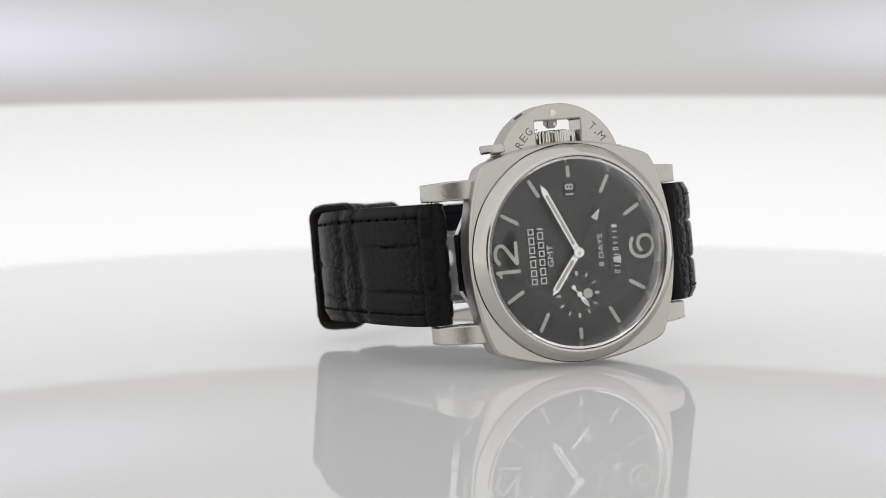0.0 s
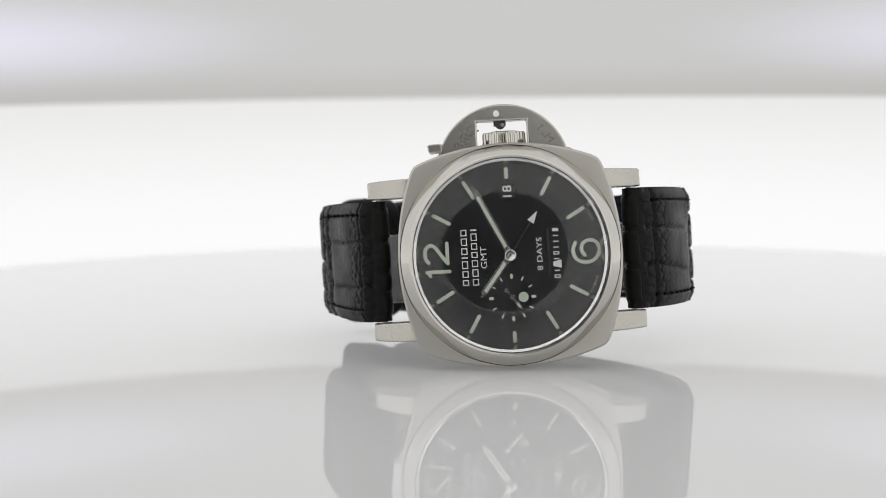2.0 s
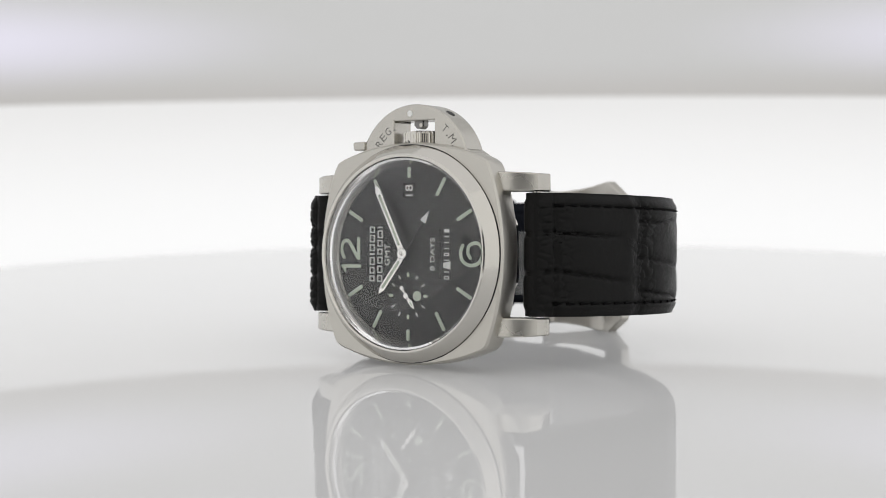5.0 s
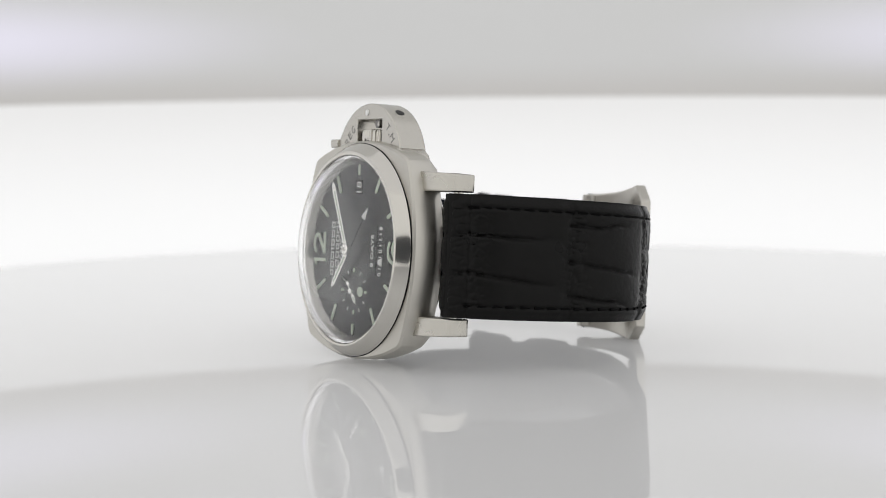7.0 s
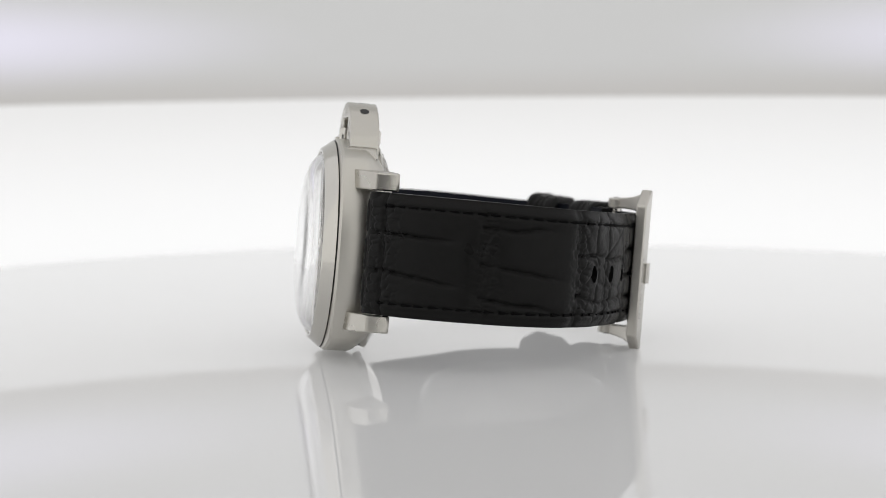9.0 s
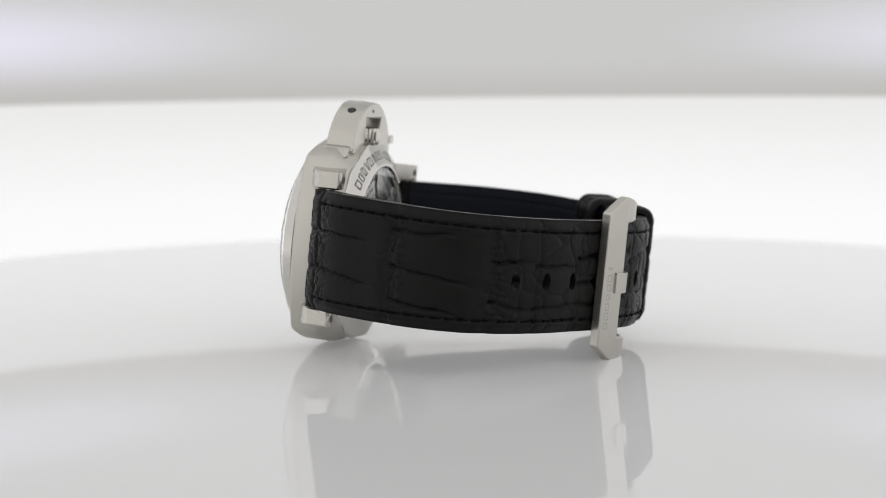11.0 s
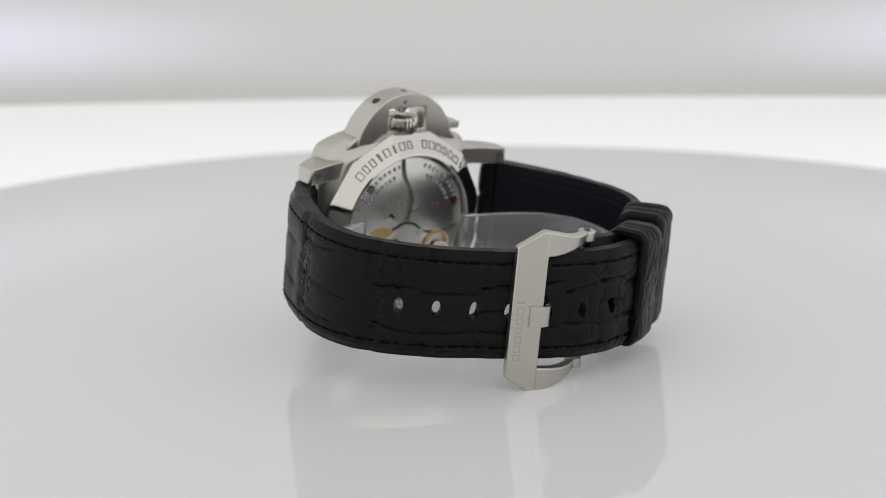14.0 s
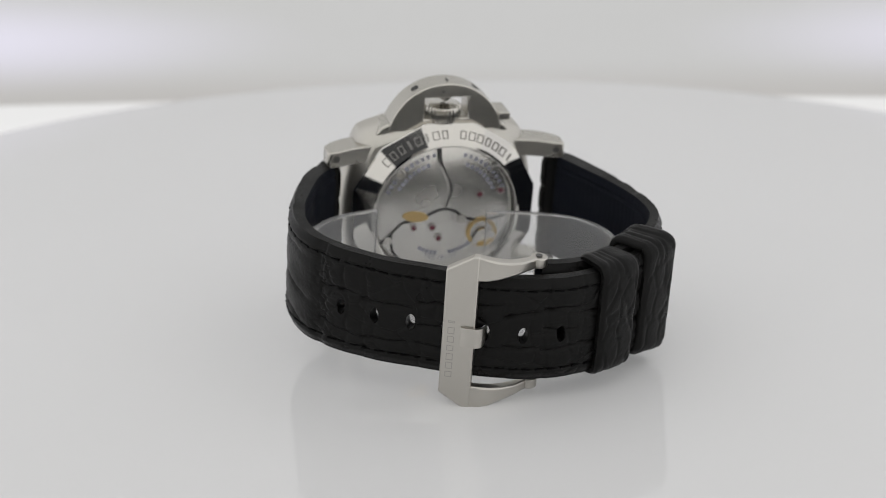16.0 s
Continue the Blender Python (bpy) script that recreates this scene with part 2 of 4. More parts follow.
SIDE = 62.0
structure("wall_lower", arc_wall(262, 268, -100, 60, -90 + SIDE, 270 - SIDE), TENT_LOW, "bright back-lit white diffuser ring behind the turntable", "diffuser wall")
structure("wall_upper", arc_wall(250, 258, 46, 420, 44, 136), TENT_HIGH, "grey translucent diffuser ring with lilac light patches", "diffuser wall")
for a0, a1 in ((-90 + SIDE, 44), (136, 270 - SIDE)):
    structure("wall_side", arc_wall(250, 258, 46, 420, a0, a1, 40), SIDE_LIT, "bright lit diffuser at the side of the tent", "diffuser wall")


def front_wall(r0, r1, z0, z1, half, hole_z, hole_r, hole_u=0.0, n_a=120, n_z=100):
    """Front of the tent: a curved wall with one oval opening for the camera."""
    bm = bmesh.new()
    grid = [[[radians(-90 - half + 2 * half * i / n_a) * r0, z0 + (z1 - z0) * k / n_z] for k in range(n_z + 1)] for i in range(n_a + 1)]
    mid = radians(-90) * r0 + hole_u
    inside = {(i, k) for i in range(n_a) for k in range(n_z) if math.hypot((grid[i][k][0] + grid[i + 1][k][0]) / 2 - mid, ((grid[i][k][1] + grid[i][k + 1][1]) / 2 - hole_z) * 1.25) < hole_r}
    for i, k in inside:
        for a, c in ((i, k), (i + 1, k), (i, k + 1), (i + 1, k + 1)):
            if all(q in inside for q in ((a - 1, c - 1), (a - 1, c), (a, c - 1), (a, c))):
                continue
            u, z = grid[a][c]
            d = math.hypot(u - mid, (z - hole_z) * 1.25)
            grid[a][c] = [mid + (u - mid) * hole_r / d, hole_z + (z - hole_z) * hole_r / d]
    shells = [[[bm.verts.new((r * math.cos(u / r0), r * math.sin(u / r0), z)) for u, z in col] for col in grid] for r in (r0, r1)]
    for i in range(n_a):
        for k in range(n_z):
            if (i, k) not in inside:
                for sh in shells:
                    bm.faces.new((sh[i][k], sh[i + 1][k], sh[i + 1][k + 1], sh[i][k + 1]))
    return bm


structure("wall_front", front_wall(256, 262, -100, 420, SIDE, 56, 68, -26), FRONT, "lit white front diffuser with an oval camera opening", "diffuser wall")
structure("ceiling", lathe([(0, 0), (258, 0), (258, 6), (0, 6)], 96), CEIL, "white lit diffuser ceiling of the light tent", "ceiling").matrix_world = pose(0, 0, 0.42, 90)
structure("floor", lathe([(0, 0), (700, 0), (700, 8), (0, 8)], 64), FLOOR_WHITE, "matt white base plate of the light tent", "floor").matrix_world = pose(0, 0, -0.108, 90)

# ---------- turntable ----------
turntable = tagged(new("turntable"), "round glossy opal acrylic turntable disc with an added even glow", "turntable")
disc_profile = [(0, 0), (206, 0), (208.4, 0), (208.5, 0), (209.6, -0.5), (210, -1.6), (210, -4.5), (209, -6), (0, -6)]
dbm = lathe(disc_profile, 180)
dbm.transform(Matrix.Rotation(radians(90), 4, "X"))
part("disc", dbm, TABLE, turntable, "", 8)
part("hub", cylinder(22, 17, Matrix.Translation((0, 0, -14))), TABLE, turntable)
structure("pedestal", cylinder(60, 82, Matrix.Translation((0, 0, -60)), 48, 32), FLOOR_WHITE, "plain white round foot under the turntable", "pedestal")


# ---------- wristwatch: x to 6 o'clock, -y out of the dial, z to 3 o'clock ----------
watch = tagged(new("wristwatch"), "steel wristwatch with black dial and black alligator strap", "wristwatch")
YAW = 4.4


def swung(x, y, share=1.0):
    """The loop of the strap hangs turned a little against the case."""
    a = radians(YAW * share)
    return (x * math.cos(a) - y * math.sin(a), x * math.sin(a) + y * math.cos(a))


WATCH_ON_TABLE = pose(0.00325, -0.0363, 0.0228, 0, 0, 3.0 - YAW) @ pose(0, 0, 0, -5.5) @ pose(0, 0, 0, 0, -2.7)


def cushion(inset, y, steps=160):
    """Cushion outline: four shallow arcs that meet in softened corners."""
    pts = []
    for k in range(steps):
        a = 2 * math.pi * k / steps
        total = 0.0
        for q in range(4):
            b = a - q * math.pi / 2
            c = math.cos(b)
            off, rad = -25.0, 47.0 - inset
            disc = rad * rad - off * off * (1 - c * c)
            r = off * c + math.sqrt(max(disc, 0.0))
            total += r ** -80
        r = total ** (-1 / 80)
        pts.append((r * math.cos(a), y, r * math.sin(a)))
    return pts


def ring_row(r, y, steps=160):
    return [(r * math.cos(2 * math.pi * k / steps), y, r * math.sin(2 * math.pi * k / steps)) for k in range(steps)]


case_rows = [ring_row(18.7, 1.3), ring_row(18.95, 1.2), ring_row(18.95, 0.45), ring_row(19.4, 0.4)]
case_rows += [cushion(i, y) for i, y in ((0.42, 0.45), (0.36, 0.48), (0.02, 0.95), (0.0, 1.05), (0.0, 5.4), (0.3, 6.3), (1.9, 8.3), (3.4, 9.3))]
case = part("case", loft(case_rows), STEEL_CASE, watch, "brushed steel cushion case", 24)

part("bezel", lathe([(18.95, -0.9), (18.95, -2.0), (19.1, -2.28), (19.45, -2.35), (19.75, -2.2), (21.35, -0.15), (21.5, 0.15), (21.4, 0.32), (20.9, 0.36), (20.9, 0.44), (18.95, 0.44)], 160, True), STEEL_BEZEL, watch, "polished steel bezel", 25)
part("bezel_gap", lathe([(21.1, 0.37), (21.66, 0.435), (21.1, 0.47)], 128, True), DARK, watch)
part("inner_ring", lathe([(17.45, 0.75), (17.5, 0.6), (17.75, 0.3), (18.15, -1.2), (18.5, -1.45), (19.0, -1.1), (19.0, 0.75)], 128, True), REHAUT, watch, "polished steep inner ring around the dial")


def dome(r_edge, y_edge, apex, power, count=14):
    return [(r_edge * k / count, apex + (y_edge - apex) * (k / count) ** power) for k in range(count + 1)]


def shell(profile, thick):
    """A profile (radius, y) that opens to +y, closed by its own copy set in by an even thickness."""
    inner = []
    for i, (r, y) in enumerate(profile):
        (r0, y0), (r1, y1) = profile[max(0, i - 1)], profile[min(len(profile) - 1, i + 1)]
        k = math.hypot(r1 - r0, y1 - y0)
        inner.append((max(0.0, r - thick * (y1 - y0) / k) if i else 0.0, y + thick * (r1 - r0) / k))
    return profile + inner[::-1]


crystal = part("crystal", lathe(shell(dome(18.9, -1.9, -5.3, 7.0, 56), 1.1), 192), CRYSTAL, watch, "domed clear sapphire crystal", 60)
crystal.visible_shadow = False

# dial and what is printed on it
dial = part("dial", lathe([(0, 0), (18.5, 0), (18.5, 0.5), (0, 0.5)], 128), DIAL, watch, "glossy black dial")
part("subdial", lathe([(0, -0.02), (4.9, -0.02), (5.05, -0.05), (5.2, 0.0)], 64), DIAL, dial).location = (0, 0, -8.3 * MM)


def bar(x, z, length, width, angle, d=0.0, thick=0.14, round_end=True):
    """A flat bar on the dial, its middle at (x, z), lying along the angle (from +x to +z)."""
    n, pts = 5, []
    w, h = width / 2, length / 2
    rr = w * (0.8 if round_end else 0.15)
    for cx, cy, a0 in ((h - rr, w - rr, 0), (-h + rr, w - rr, 90), (-h + rr, -w + rr, 180), (h - rr, -w + rr, 270)):
        for k in range(n):
            a = radians(a0 + 90 * k / (n - 1))
            pts.append((cx + rr * math.cos(a), cy + rr * math.sin(a)))
    ca, sa = math.cos(angle), math.sin(angle)
    pts = [(x + ca * u - sa * v, z + sa * u + ca * v) for u, v in pts]
    return prism(pts, [], d, d + thick, dial_place)


for hour in (1, 2, 3, 4, 5, 7, 8, 9, 10, 11):
    a = radians(hour * 30)
    dx, dz = -math.cos(a), math.sin(a)
    r0, r1 = (14.9, 17.1) if hour in (3, 9) else (13.1, 17.1)
    part("hour_marker", bar(dx * (r0 + r1) / 2, dz * (r0 + r1) / 2, r1 - r0, 0.72, math.atan2(dz, dx)), LUME, dial)


def stroke(points, width, d=0.0, thick=0.14):
    """A round-ended painted line on the dial through (x, z) points."""
    line = [(p, t) for _, p, t in catmull(points, 0.16)]
    w = width / 2
    left = [(p.x - t.y * w, p.y + t.x * w) for p, t in line]
    right = [(p.x + t.y * w, p.y - t.x * w) for p, t in line]

    def cap(p, t, sign):
        a0 = math.atan2(t.x, -t.y) if sign > 0 else math.atan2(-t.x, t.y)
        return [(p.x + w * math.cos(a0 - math.pi * k / 6), p.y + w * math.sin(a0 - math.pi * k / 6)) for k in range(1, 6)]

    return prism(left + cap(*line[-1], 1) + right[::-1] + cap(*line[0], -1), [], d, d + thick, dial_place)


numeral = part("numeral", stroke([(-16.4, -2.55), (-14.4, -2.55), (-12.0, -2.55)], 0.68), LUME, dial, "luminous numeral 12, stroke of the one")
part("flag", stroke([(-16.3, -2.7), (-15.95, -3.0), (-15.75, -3.4)], 0.6, 0.01), LUME, numeral)
numeral = part("numeral", stroke([(-16.0, -0.75), (-16.5, 0.0), (-16.65, 0.9), (-16.45, 1.9), (-15.75, 2.6), (-14.9, 2.45), (-14.1, 1.5), (-13.2, 0.2), (-12.35, -0.95)], 0.68), LUME, dial, "luminous numeral 12, curve of the two")
part("foot", stroke([(-12.3, -1.0), (-12.3, 1.0), (-12.3, 2.95)], 0.68, 0.01), LUME, numeral)
part("numeral", stroke([(12.75, 1.7), (12.25, 0.3), (12.75, -1.35), (14.4, -2.15), (16.3, -1.7), (17.35, -0.05), (16.9, 1.55), (15.6, 2.15), (14.25, 1.6), (13.9, 0.3), (14.5, -0.75)], 0.68), LUME, dial, "luminous numeral 6 with an open curl")


def frame_block(width, height, stroke, m, thick):
    """A plain hollow block in place of a letter, in the frame m (x along the row)."""
    w, h = width / 2, height / 2
    k, i = w - stroke, h - stroke
    cells = [(-w, w, -h, h)] if width < 2.2 * stroke else [(-w, -k, -h, h), (k, w, -h, h), (-k, k, i, h), (-k, k, -h, -i)]
    return merged(*[prism([(u0, v0), (u1, v0), (u1, v1), (u0, v1)], [], 0.0, thick, lambda u, v, d: m @ Vector((u, v, d))) for u0, u1, v0, v1 in cells])


# two rows of brand lettering as plain blocks
for row_x, z0, z1, widths in ((-8.95, -5.55, 5.4, (1, 1.15, 1.35, 0.35, 1.15, 1.3, 1.1)), (-7.0, -5.6, 5.45, (1.1, 1.25, 1.15, 1, 1.1, 1.25, 0.35))):
    gap_w = 0.42
    unit = (z1 - z0 - gap_w * 6) / sum(widths)
    z = z0
    for wd in widths:
        part("print_block", frame_block(wd * unit if wd > 0.5 else 0.3, 1.2, 0.2, on_dial(row_x, z + wd * unit / 2), 0.05), PRINT, dial)
        z += wd * unit + gap_w
part("print", lettering("GMT", 4.3, 1.2, on_dial(-5.25, -0.2), 0.05), PRINT, dial)
part("print", lettering("8 DAYS", 6.4, 1.05, on_dial(5.7, -0.05), 0.05), PRINT, dial)
for txt, at in (("SWISS", 112), ("MADE", 66)):
    a0 = radians(at)
    n_l = len(txt)
    bms = []
    for i, ch in enumerate(txt):
        a = a0 - radians(2.55) * (i - (n_l - 1) / 2)
        # letters stand along the rim round 6 o'clock, feet outward
        px, pz = 17.5 * math.sin(a), 17.5 * math.cos(a)
        bms.append(lettering(ch, 0.5, 0.62, Matrix.Translation((px, 0, pz)) @ Matrix.Rotation(a - math.pi / 2, 4, "Y") @ on_dial(0, 0), 0.04))
    part("print", merged(*bms), GREY_PRINT, dial)

dial.location.y = 0.7 * MM
# power reserve scale
part("reserve_slot", bar(7.5, 0.0, 9.6, 0.5, math.pi / 2, 0.0, 0.02, False), DARK, dial)
for i in range(9):
    z = -4.6 + 9.1 * i / 8
    big = i in (0, 4, 8)
    part("reserve_mark", bar(9.0, z, 1.0 if not big else 1.15, 0.2 if not big else 0.62, 0, 0.0, 0.05, False), PRINT, dial)
for z in (-4.6, -0.05):
    part("reserve_mark_core", bar(9.0, z, 0.75, 0.28, 0, 0.05, 0.02, False), DIAL, dial)
part("reserve_pointer", prism([(8.3, -2.6), (8.3, -1.75), (9.9, -1.35), (9.9, -3.0)][::-1], [], 0.02, 0.12, dial_place), PRINT, dial)

# small seconds ring
for k in range(12):
    a = radians(30 * k)
    big = k % 3 == 0
    r = 4.15
    part("subdial_mark", bar(r * math.cos(a), -8.3 + r * math.sin(a), 0.95 if big else 0.85, 0.55 if big else 0.22, a, 0.06, 0.07, big), LUME if big else PRINT, dial)
part("day_night_dot", cylinder(0.98, 0.1, Matrix.Translation((2.15, -0.08, -8.3)) @ Matrix.Rotation(radians(90), 4, "X"), 32), LUME, dial)

# date window
part("date_window", prism([(-1.45, 11.1), (1.5, 11.1), (1.5, 13.9), (-1.45, 13.9)], [], 0.0, 0.03, dial_place), DARK, dial)
part("date_numeral", lettering("18", 2.2, 1.75, on_dial(0.0, 12.5, 0.03), 0.04), PRINT, dial)


# hands
def hand_outline(length, tail, width, tip):
    w = width / 2
    return [(tail, -w), (length - tip, -w), (length, 0.0), (length - tip, w), (tail, w)]


def turned(pts, angle, cx=0.0, cz=0.0):
    ca, sa = math.cos(angle), math.sin(angle)
    return [(cx + ca * u - sa * v, cz + sa * u + ca * v) for u, v in pts]


def baton_hand(name, angle, length, width, d, slot0, slot1, tip):
    """A polished hand with a long slot filled with lume."""
    sw = width * 0.21
    slot = [(slot0, -sw), (slot0, sw), (slot1, sw), (slot1, -sw)]
    ob = part(name, prism(turned(hand_outline(length, -0.6, width, tip), angle), [turned(slot, angle)], d, d + 0.22, dial_place), HAND_STEEL, watch, "polished steel hand with pale lume strip", 20)
    part("lume_strip", prism(turned(slot, angle), [], d + 0.03, d + 0.18, dial_place), LUME, ob)
    return soft(ob, 0.07, 1)


baton_hand("minute_hand", math.atan2(13.75, -6.85), 15.4, 1.25, 1.75, 1.9, 13.0, 1.5)
baton_hand("hour_hand", math.atan2(-8.0, -6.1), 10.1, 1.3, 1.35, 1.9, 8.6, 1.3)
gmt = part("gmt_hand", prism(turned(hand_outline(9.0, -1.5, 0.28, 0.3), math.atan2(8.2, 5.55)), [], 0.95, 1.05, dial_place), DARK, watch, "thin black hand with white arrow tip", 20)
part("arrow", prism(turned([(7.6, -0.75), (10.1, 0.0), (7.6, 0.75)], math.atan2(8.2, 5.55)), [], 1.06, 1.14, dial_place), PRINT, gmt)
hub = part("hand_hub", lathe([(0, -2.75), (0.35, -2.72), (0.42, -2.45), (0.95, -2.4), (1.12, -2.25), (1.15, -1.3), (0, -1.3)], 40), HAND_STEEL, watch)
part("hub_pin", lathe([(0, -2.83), (0.28, -2.8), (0.3, -2.6), (0, -2.6)], 24), STEEL_POLISH, hub)
sec_a = math.atan2(-10.95 + 8.3, 2.0)
leaf = [(0.5, -0.14), (1.3, -0.5), (2.2, -0.42), (3.3, 0.0), (2.2, 0.42), (1.3, 0.5), (0.5, 0.14), (-1.4, 0.14), (-1.55, 0.42), (-2.15, 0.42), (-2.3, 0.0), (-2.15, -0.42), (-1.55, -0.42), (-1.4, -0.14)]
sec = part("seconds_hand", prism(turned(leaf, sec_a, 0, -8.3), [], 0.5, 0.6, dial_place), HAND_STEEL, watch, "small polished leaf-shaped seconds hand", 20)
part("seconds_hub", cylinder(0.55, 0.4, Matrix.Translation((0, -0.6, -8.3)) @ Matrix.Rotation(radians(90), 4, "X")), HAND_STEEL, sec)
part("lume_strip", prism(turned([(1.4, -0.2), (2.2, -0.2), (2.7, 0.0), (2.2, 0.2), (1.4, 0.2)], sec_a, 0, -8.3), [], 0.6, 0.63, dial_place), LUME, sec)

for moved in [o for o in watch.children if o.name.split(".")[0] in ("minute_hand", "hour_hand", "gmt_hand", "hand_hub", "seconds_hand")]:
    moved.location.y = 0.55 * MM

# ---------- lugs with their screws ----------
LUG = [(14, 2.8), (19, 2.7), (22.3, 3.6), (25.0, 5.0), (26.8, 6.5), (27.1, 7.4), (26.95, 10.9), (26.5, 11.3), (24.3, 11.1), (21.5, 10.0), (18, 9.0), (14, 8.6)]


def smooth01(x):
    x = max(0.0, min(1.0, x))
    return x * x * (3 - 2 * x)


def lug_z(u, d):
    """The outer flank of a lug curves in towards its tip."""
    return d if abs(d) < 14 else d - math.copysign(0.5 * smooth01((abs(u) - 20.5) / 9.0) ** 1.5, d)


for sx in (1, -1):
    for sz in (1, -1):
        z0, z1 = (12.25, 16.1) if sz > 0 else (-16.1, -12.25)
        lug = soft(part("lug", prism([(sx * u, v) for u, v in LUG], [], z0, z1, lambda u, v, d: (u, v, lug_z(u, d))), STEEL_UP, watch, "", 30), 0.5, 3)
        lug.location.x = -0.6 * MM
        part("lug_screw", cylinder(0.75, 0.2, Matrix.Translation((sx * 25.0, 11.2, sz * 14.2)) @ Matrix.Rotation(radians(90), 4, "X"), 24), ENGRAVE, lug)
    part("strap_bar", cylinder(0.9, 25.5, Matrix.Translation((sx * 25.3 - 0.7, 8.6, 0)), 20), STEEL_POLISH, watch)

# ---------- crown, its guard and lever ----------
GC, GR = 16.5, 13.25
guard_outer = [(-12.9, 19.0)] + [(GR * math.cos(radians(a)), GC + GR * math.sin(radians(a))) for a in range(162, 17, -3)] + [(12.9, 19.0)]
win = [(-4.9, 21.6), (-4.9, 26.5), (4.95, 26.5), (4.95, 21.6)]
guard = soft(part("crown_guard", prism(guard_outer, [win], -8.4, -2.4, dial_place), STEEL_FINE, watch, "brushed steel half-round crown guard with a window", 30), 0.3)
guard.location.x = -0.4 * MM
part("guard_pin", cylinder(0.62, 0.2, Matrix.Translation((-0.9, 2.36, 27.9)) @ Matrix.Rotation(radians(90), 4, "X"), 28), PRINT, guard, "bright round rivet")
part("guard_pin", cylinder(0.35, 0.2, Matrix.Translation((0.9, 8.4, 27.9)) @ Matrix.Rotation(radians(90), 4, "X"), 20), ENGRAVE, guard)


def guard_top(angle, y):
    a = radians(angle)
    return Matrix.Translation((GR * math.cos(a), y, GC + GR * math.sin(a))) @ Matrix.Rotation(radians(90 - angle), 4, "Y")


part("pin_hole", cylinder(0.95, 0.1, guard_top(59.5, 5.5), 28), DARK, guard, "dark pin hole")
part("pin_hole", cylinder(0.95, 0.1, guard_top(122, 5.5), 28), DARK, guard, "dark pin hole")
slot_bm = box(-0.25, 0.25, -0.9, 0.9, -0.05, 0.05)
slot_bm.transform(guard_top(91.5, 5.8))
part("slot", slot_bm, DARK, guard)


FAINT_DARK = mat("letter_engraving", (0.20, 0.195, 0.18), 0.5, 0.8)[0]


def guard_letters(letters, r, a0, step, size):
    for i, ch in enumerate(letters):
        a = radians(a0 - step * i)
        v = Vector((math.cos(a), 0, math.sin(a)))
        u = Vector((math.sin(a), 0, -math.cos(a)))
        m = Matrix((u, v, Vector((0, -1, 0)))).transposed().to_4x4()
        pos = Vector((0, 2.4, GC)) + v * (r if ch != "." else r - size * 0.45)
        part("engraved_letter", lettering(ch, size * (0.78 if ch not in ".M" else (0.25 if ch == "." else 1.0)), size * (1 if ch != "." else 0.25), Matrix.Translation(pos) @ m, 0.02), FAINT_DARK, guard)


guard_letters("REG.", 10.15, 147.0, 9.2, 1.55)
guard_letters("T.M.", 11.15, 47.5, 7.0, 1.5)

crown_secs = []
for z, rr in ((20.9, 3.9), (21.0, 4.15), (21.7, 4.3), (23.9, 4.3), (24.3, 4.05), (24.35, 2.9), (24.5, 2.6)):
    crown_secs.append([((rr - (0.32 if k % 4 in (0, 1) and 3.7 < rr else 0.0)) * math.cos(2 * math.pi * k / 112), 5.7 + (rr - (0.32 if k % 4 in (0, 1) and 3.7 < rr else 0.0)) * math.sin(2 * math.pi * k / 112), z) for k in range(112)])
part("crown", loft(crown_secs), STEEL_BEZEL, watch, "fluted polished steel crown", 30)
lever = part("lever", merged(cylinder(1.0, 1.8, Matrix.Translation((-0.2, 5.4, 25.9)) @ Matrix.Rotation(radians(90), 4, "X"), 28), box(-1.5, 0.9, 4.7, 6.1, 25.5, 26.9)), SHADED_STEEL, guard, "polished cam of the crown lever")
part("lever_pin", cylinder(0.4, 2.0, Matrix.Translation((0.3, 5.4, 25.7)) @ Matrix.Rotation(radians(90), 4, "X"), 20), STEEL_FINE, lever)
tab = prism([(-12.2, 20.9), (-12.4, 22.6), (-14.9, 22.5), (-15.2, 22.2), (-15.0, 21.0), (-14.7, 20.8)], [], -8.6, -1.9, dial_place)
soft(part("lever_tab", tab, STEEL_FINE, watch, "small steel lever tab"), 0.25)
# shoulder of the case under the guard
soft(part("guard_base", prism([(-15.2, 18.0), (-14.2, 19.6), (-12.6, 20.6), (12.6, 20.6), (14.2, 19.6), (15.2, 18.0), (0, 17.0)], [], -8.0, -1.6, dial_place), STEEL_FINE, watch), 0.5)

# ---------- case back ----------


def ngon(r, y, start=76.0, n=12):
    return [(r * math.cos(radians(start + 360 / n * k)), y, r * math.sin(radians(start + 360 / n * k))) for k in range(n)]


def back_ring():
    """Twelve-sided sloping ring round the rear window."""
    bm = bmesh.new()
    steps = 144
    rows = []
    for r, y, poly in ((21.3, 8.2, True), (21.6, 9.3, True), (21.4, 9.55, True), (17.0, 11.75, False), (16.5, 11.85, False), (16.2, 11.7, False), (16.1, 10.5, False)):
        row = []
        for k in range(steps):
            a = 360 / steps * k
            q = r
            if poly:
                q = r * math.cos(radians(15)) / math.cos(radians((a - 76) % 30 - 15))
            row.append(bm.verts.new((q * math.cos(radians(a)), y, q * math.sin(radians(a)))))
        rows.append(row)
    for a, b in zip(rows, rows[1:]):
        for k in range(steps):
            bm.faces.new((a[k], a[(k + 1) % steps], b[(k + 1) % steps], b[k]))
    return bm


caseback = part("case_back", back_ring(), STEEL_POLISH, watch, "polished twelve-sided steel case back", 12)
caseback.location.x = -0.8 * MM


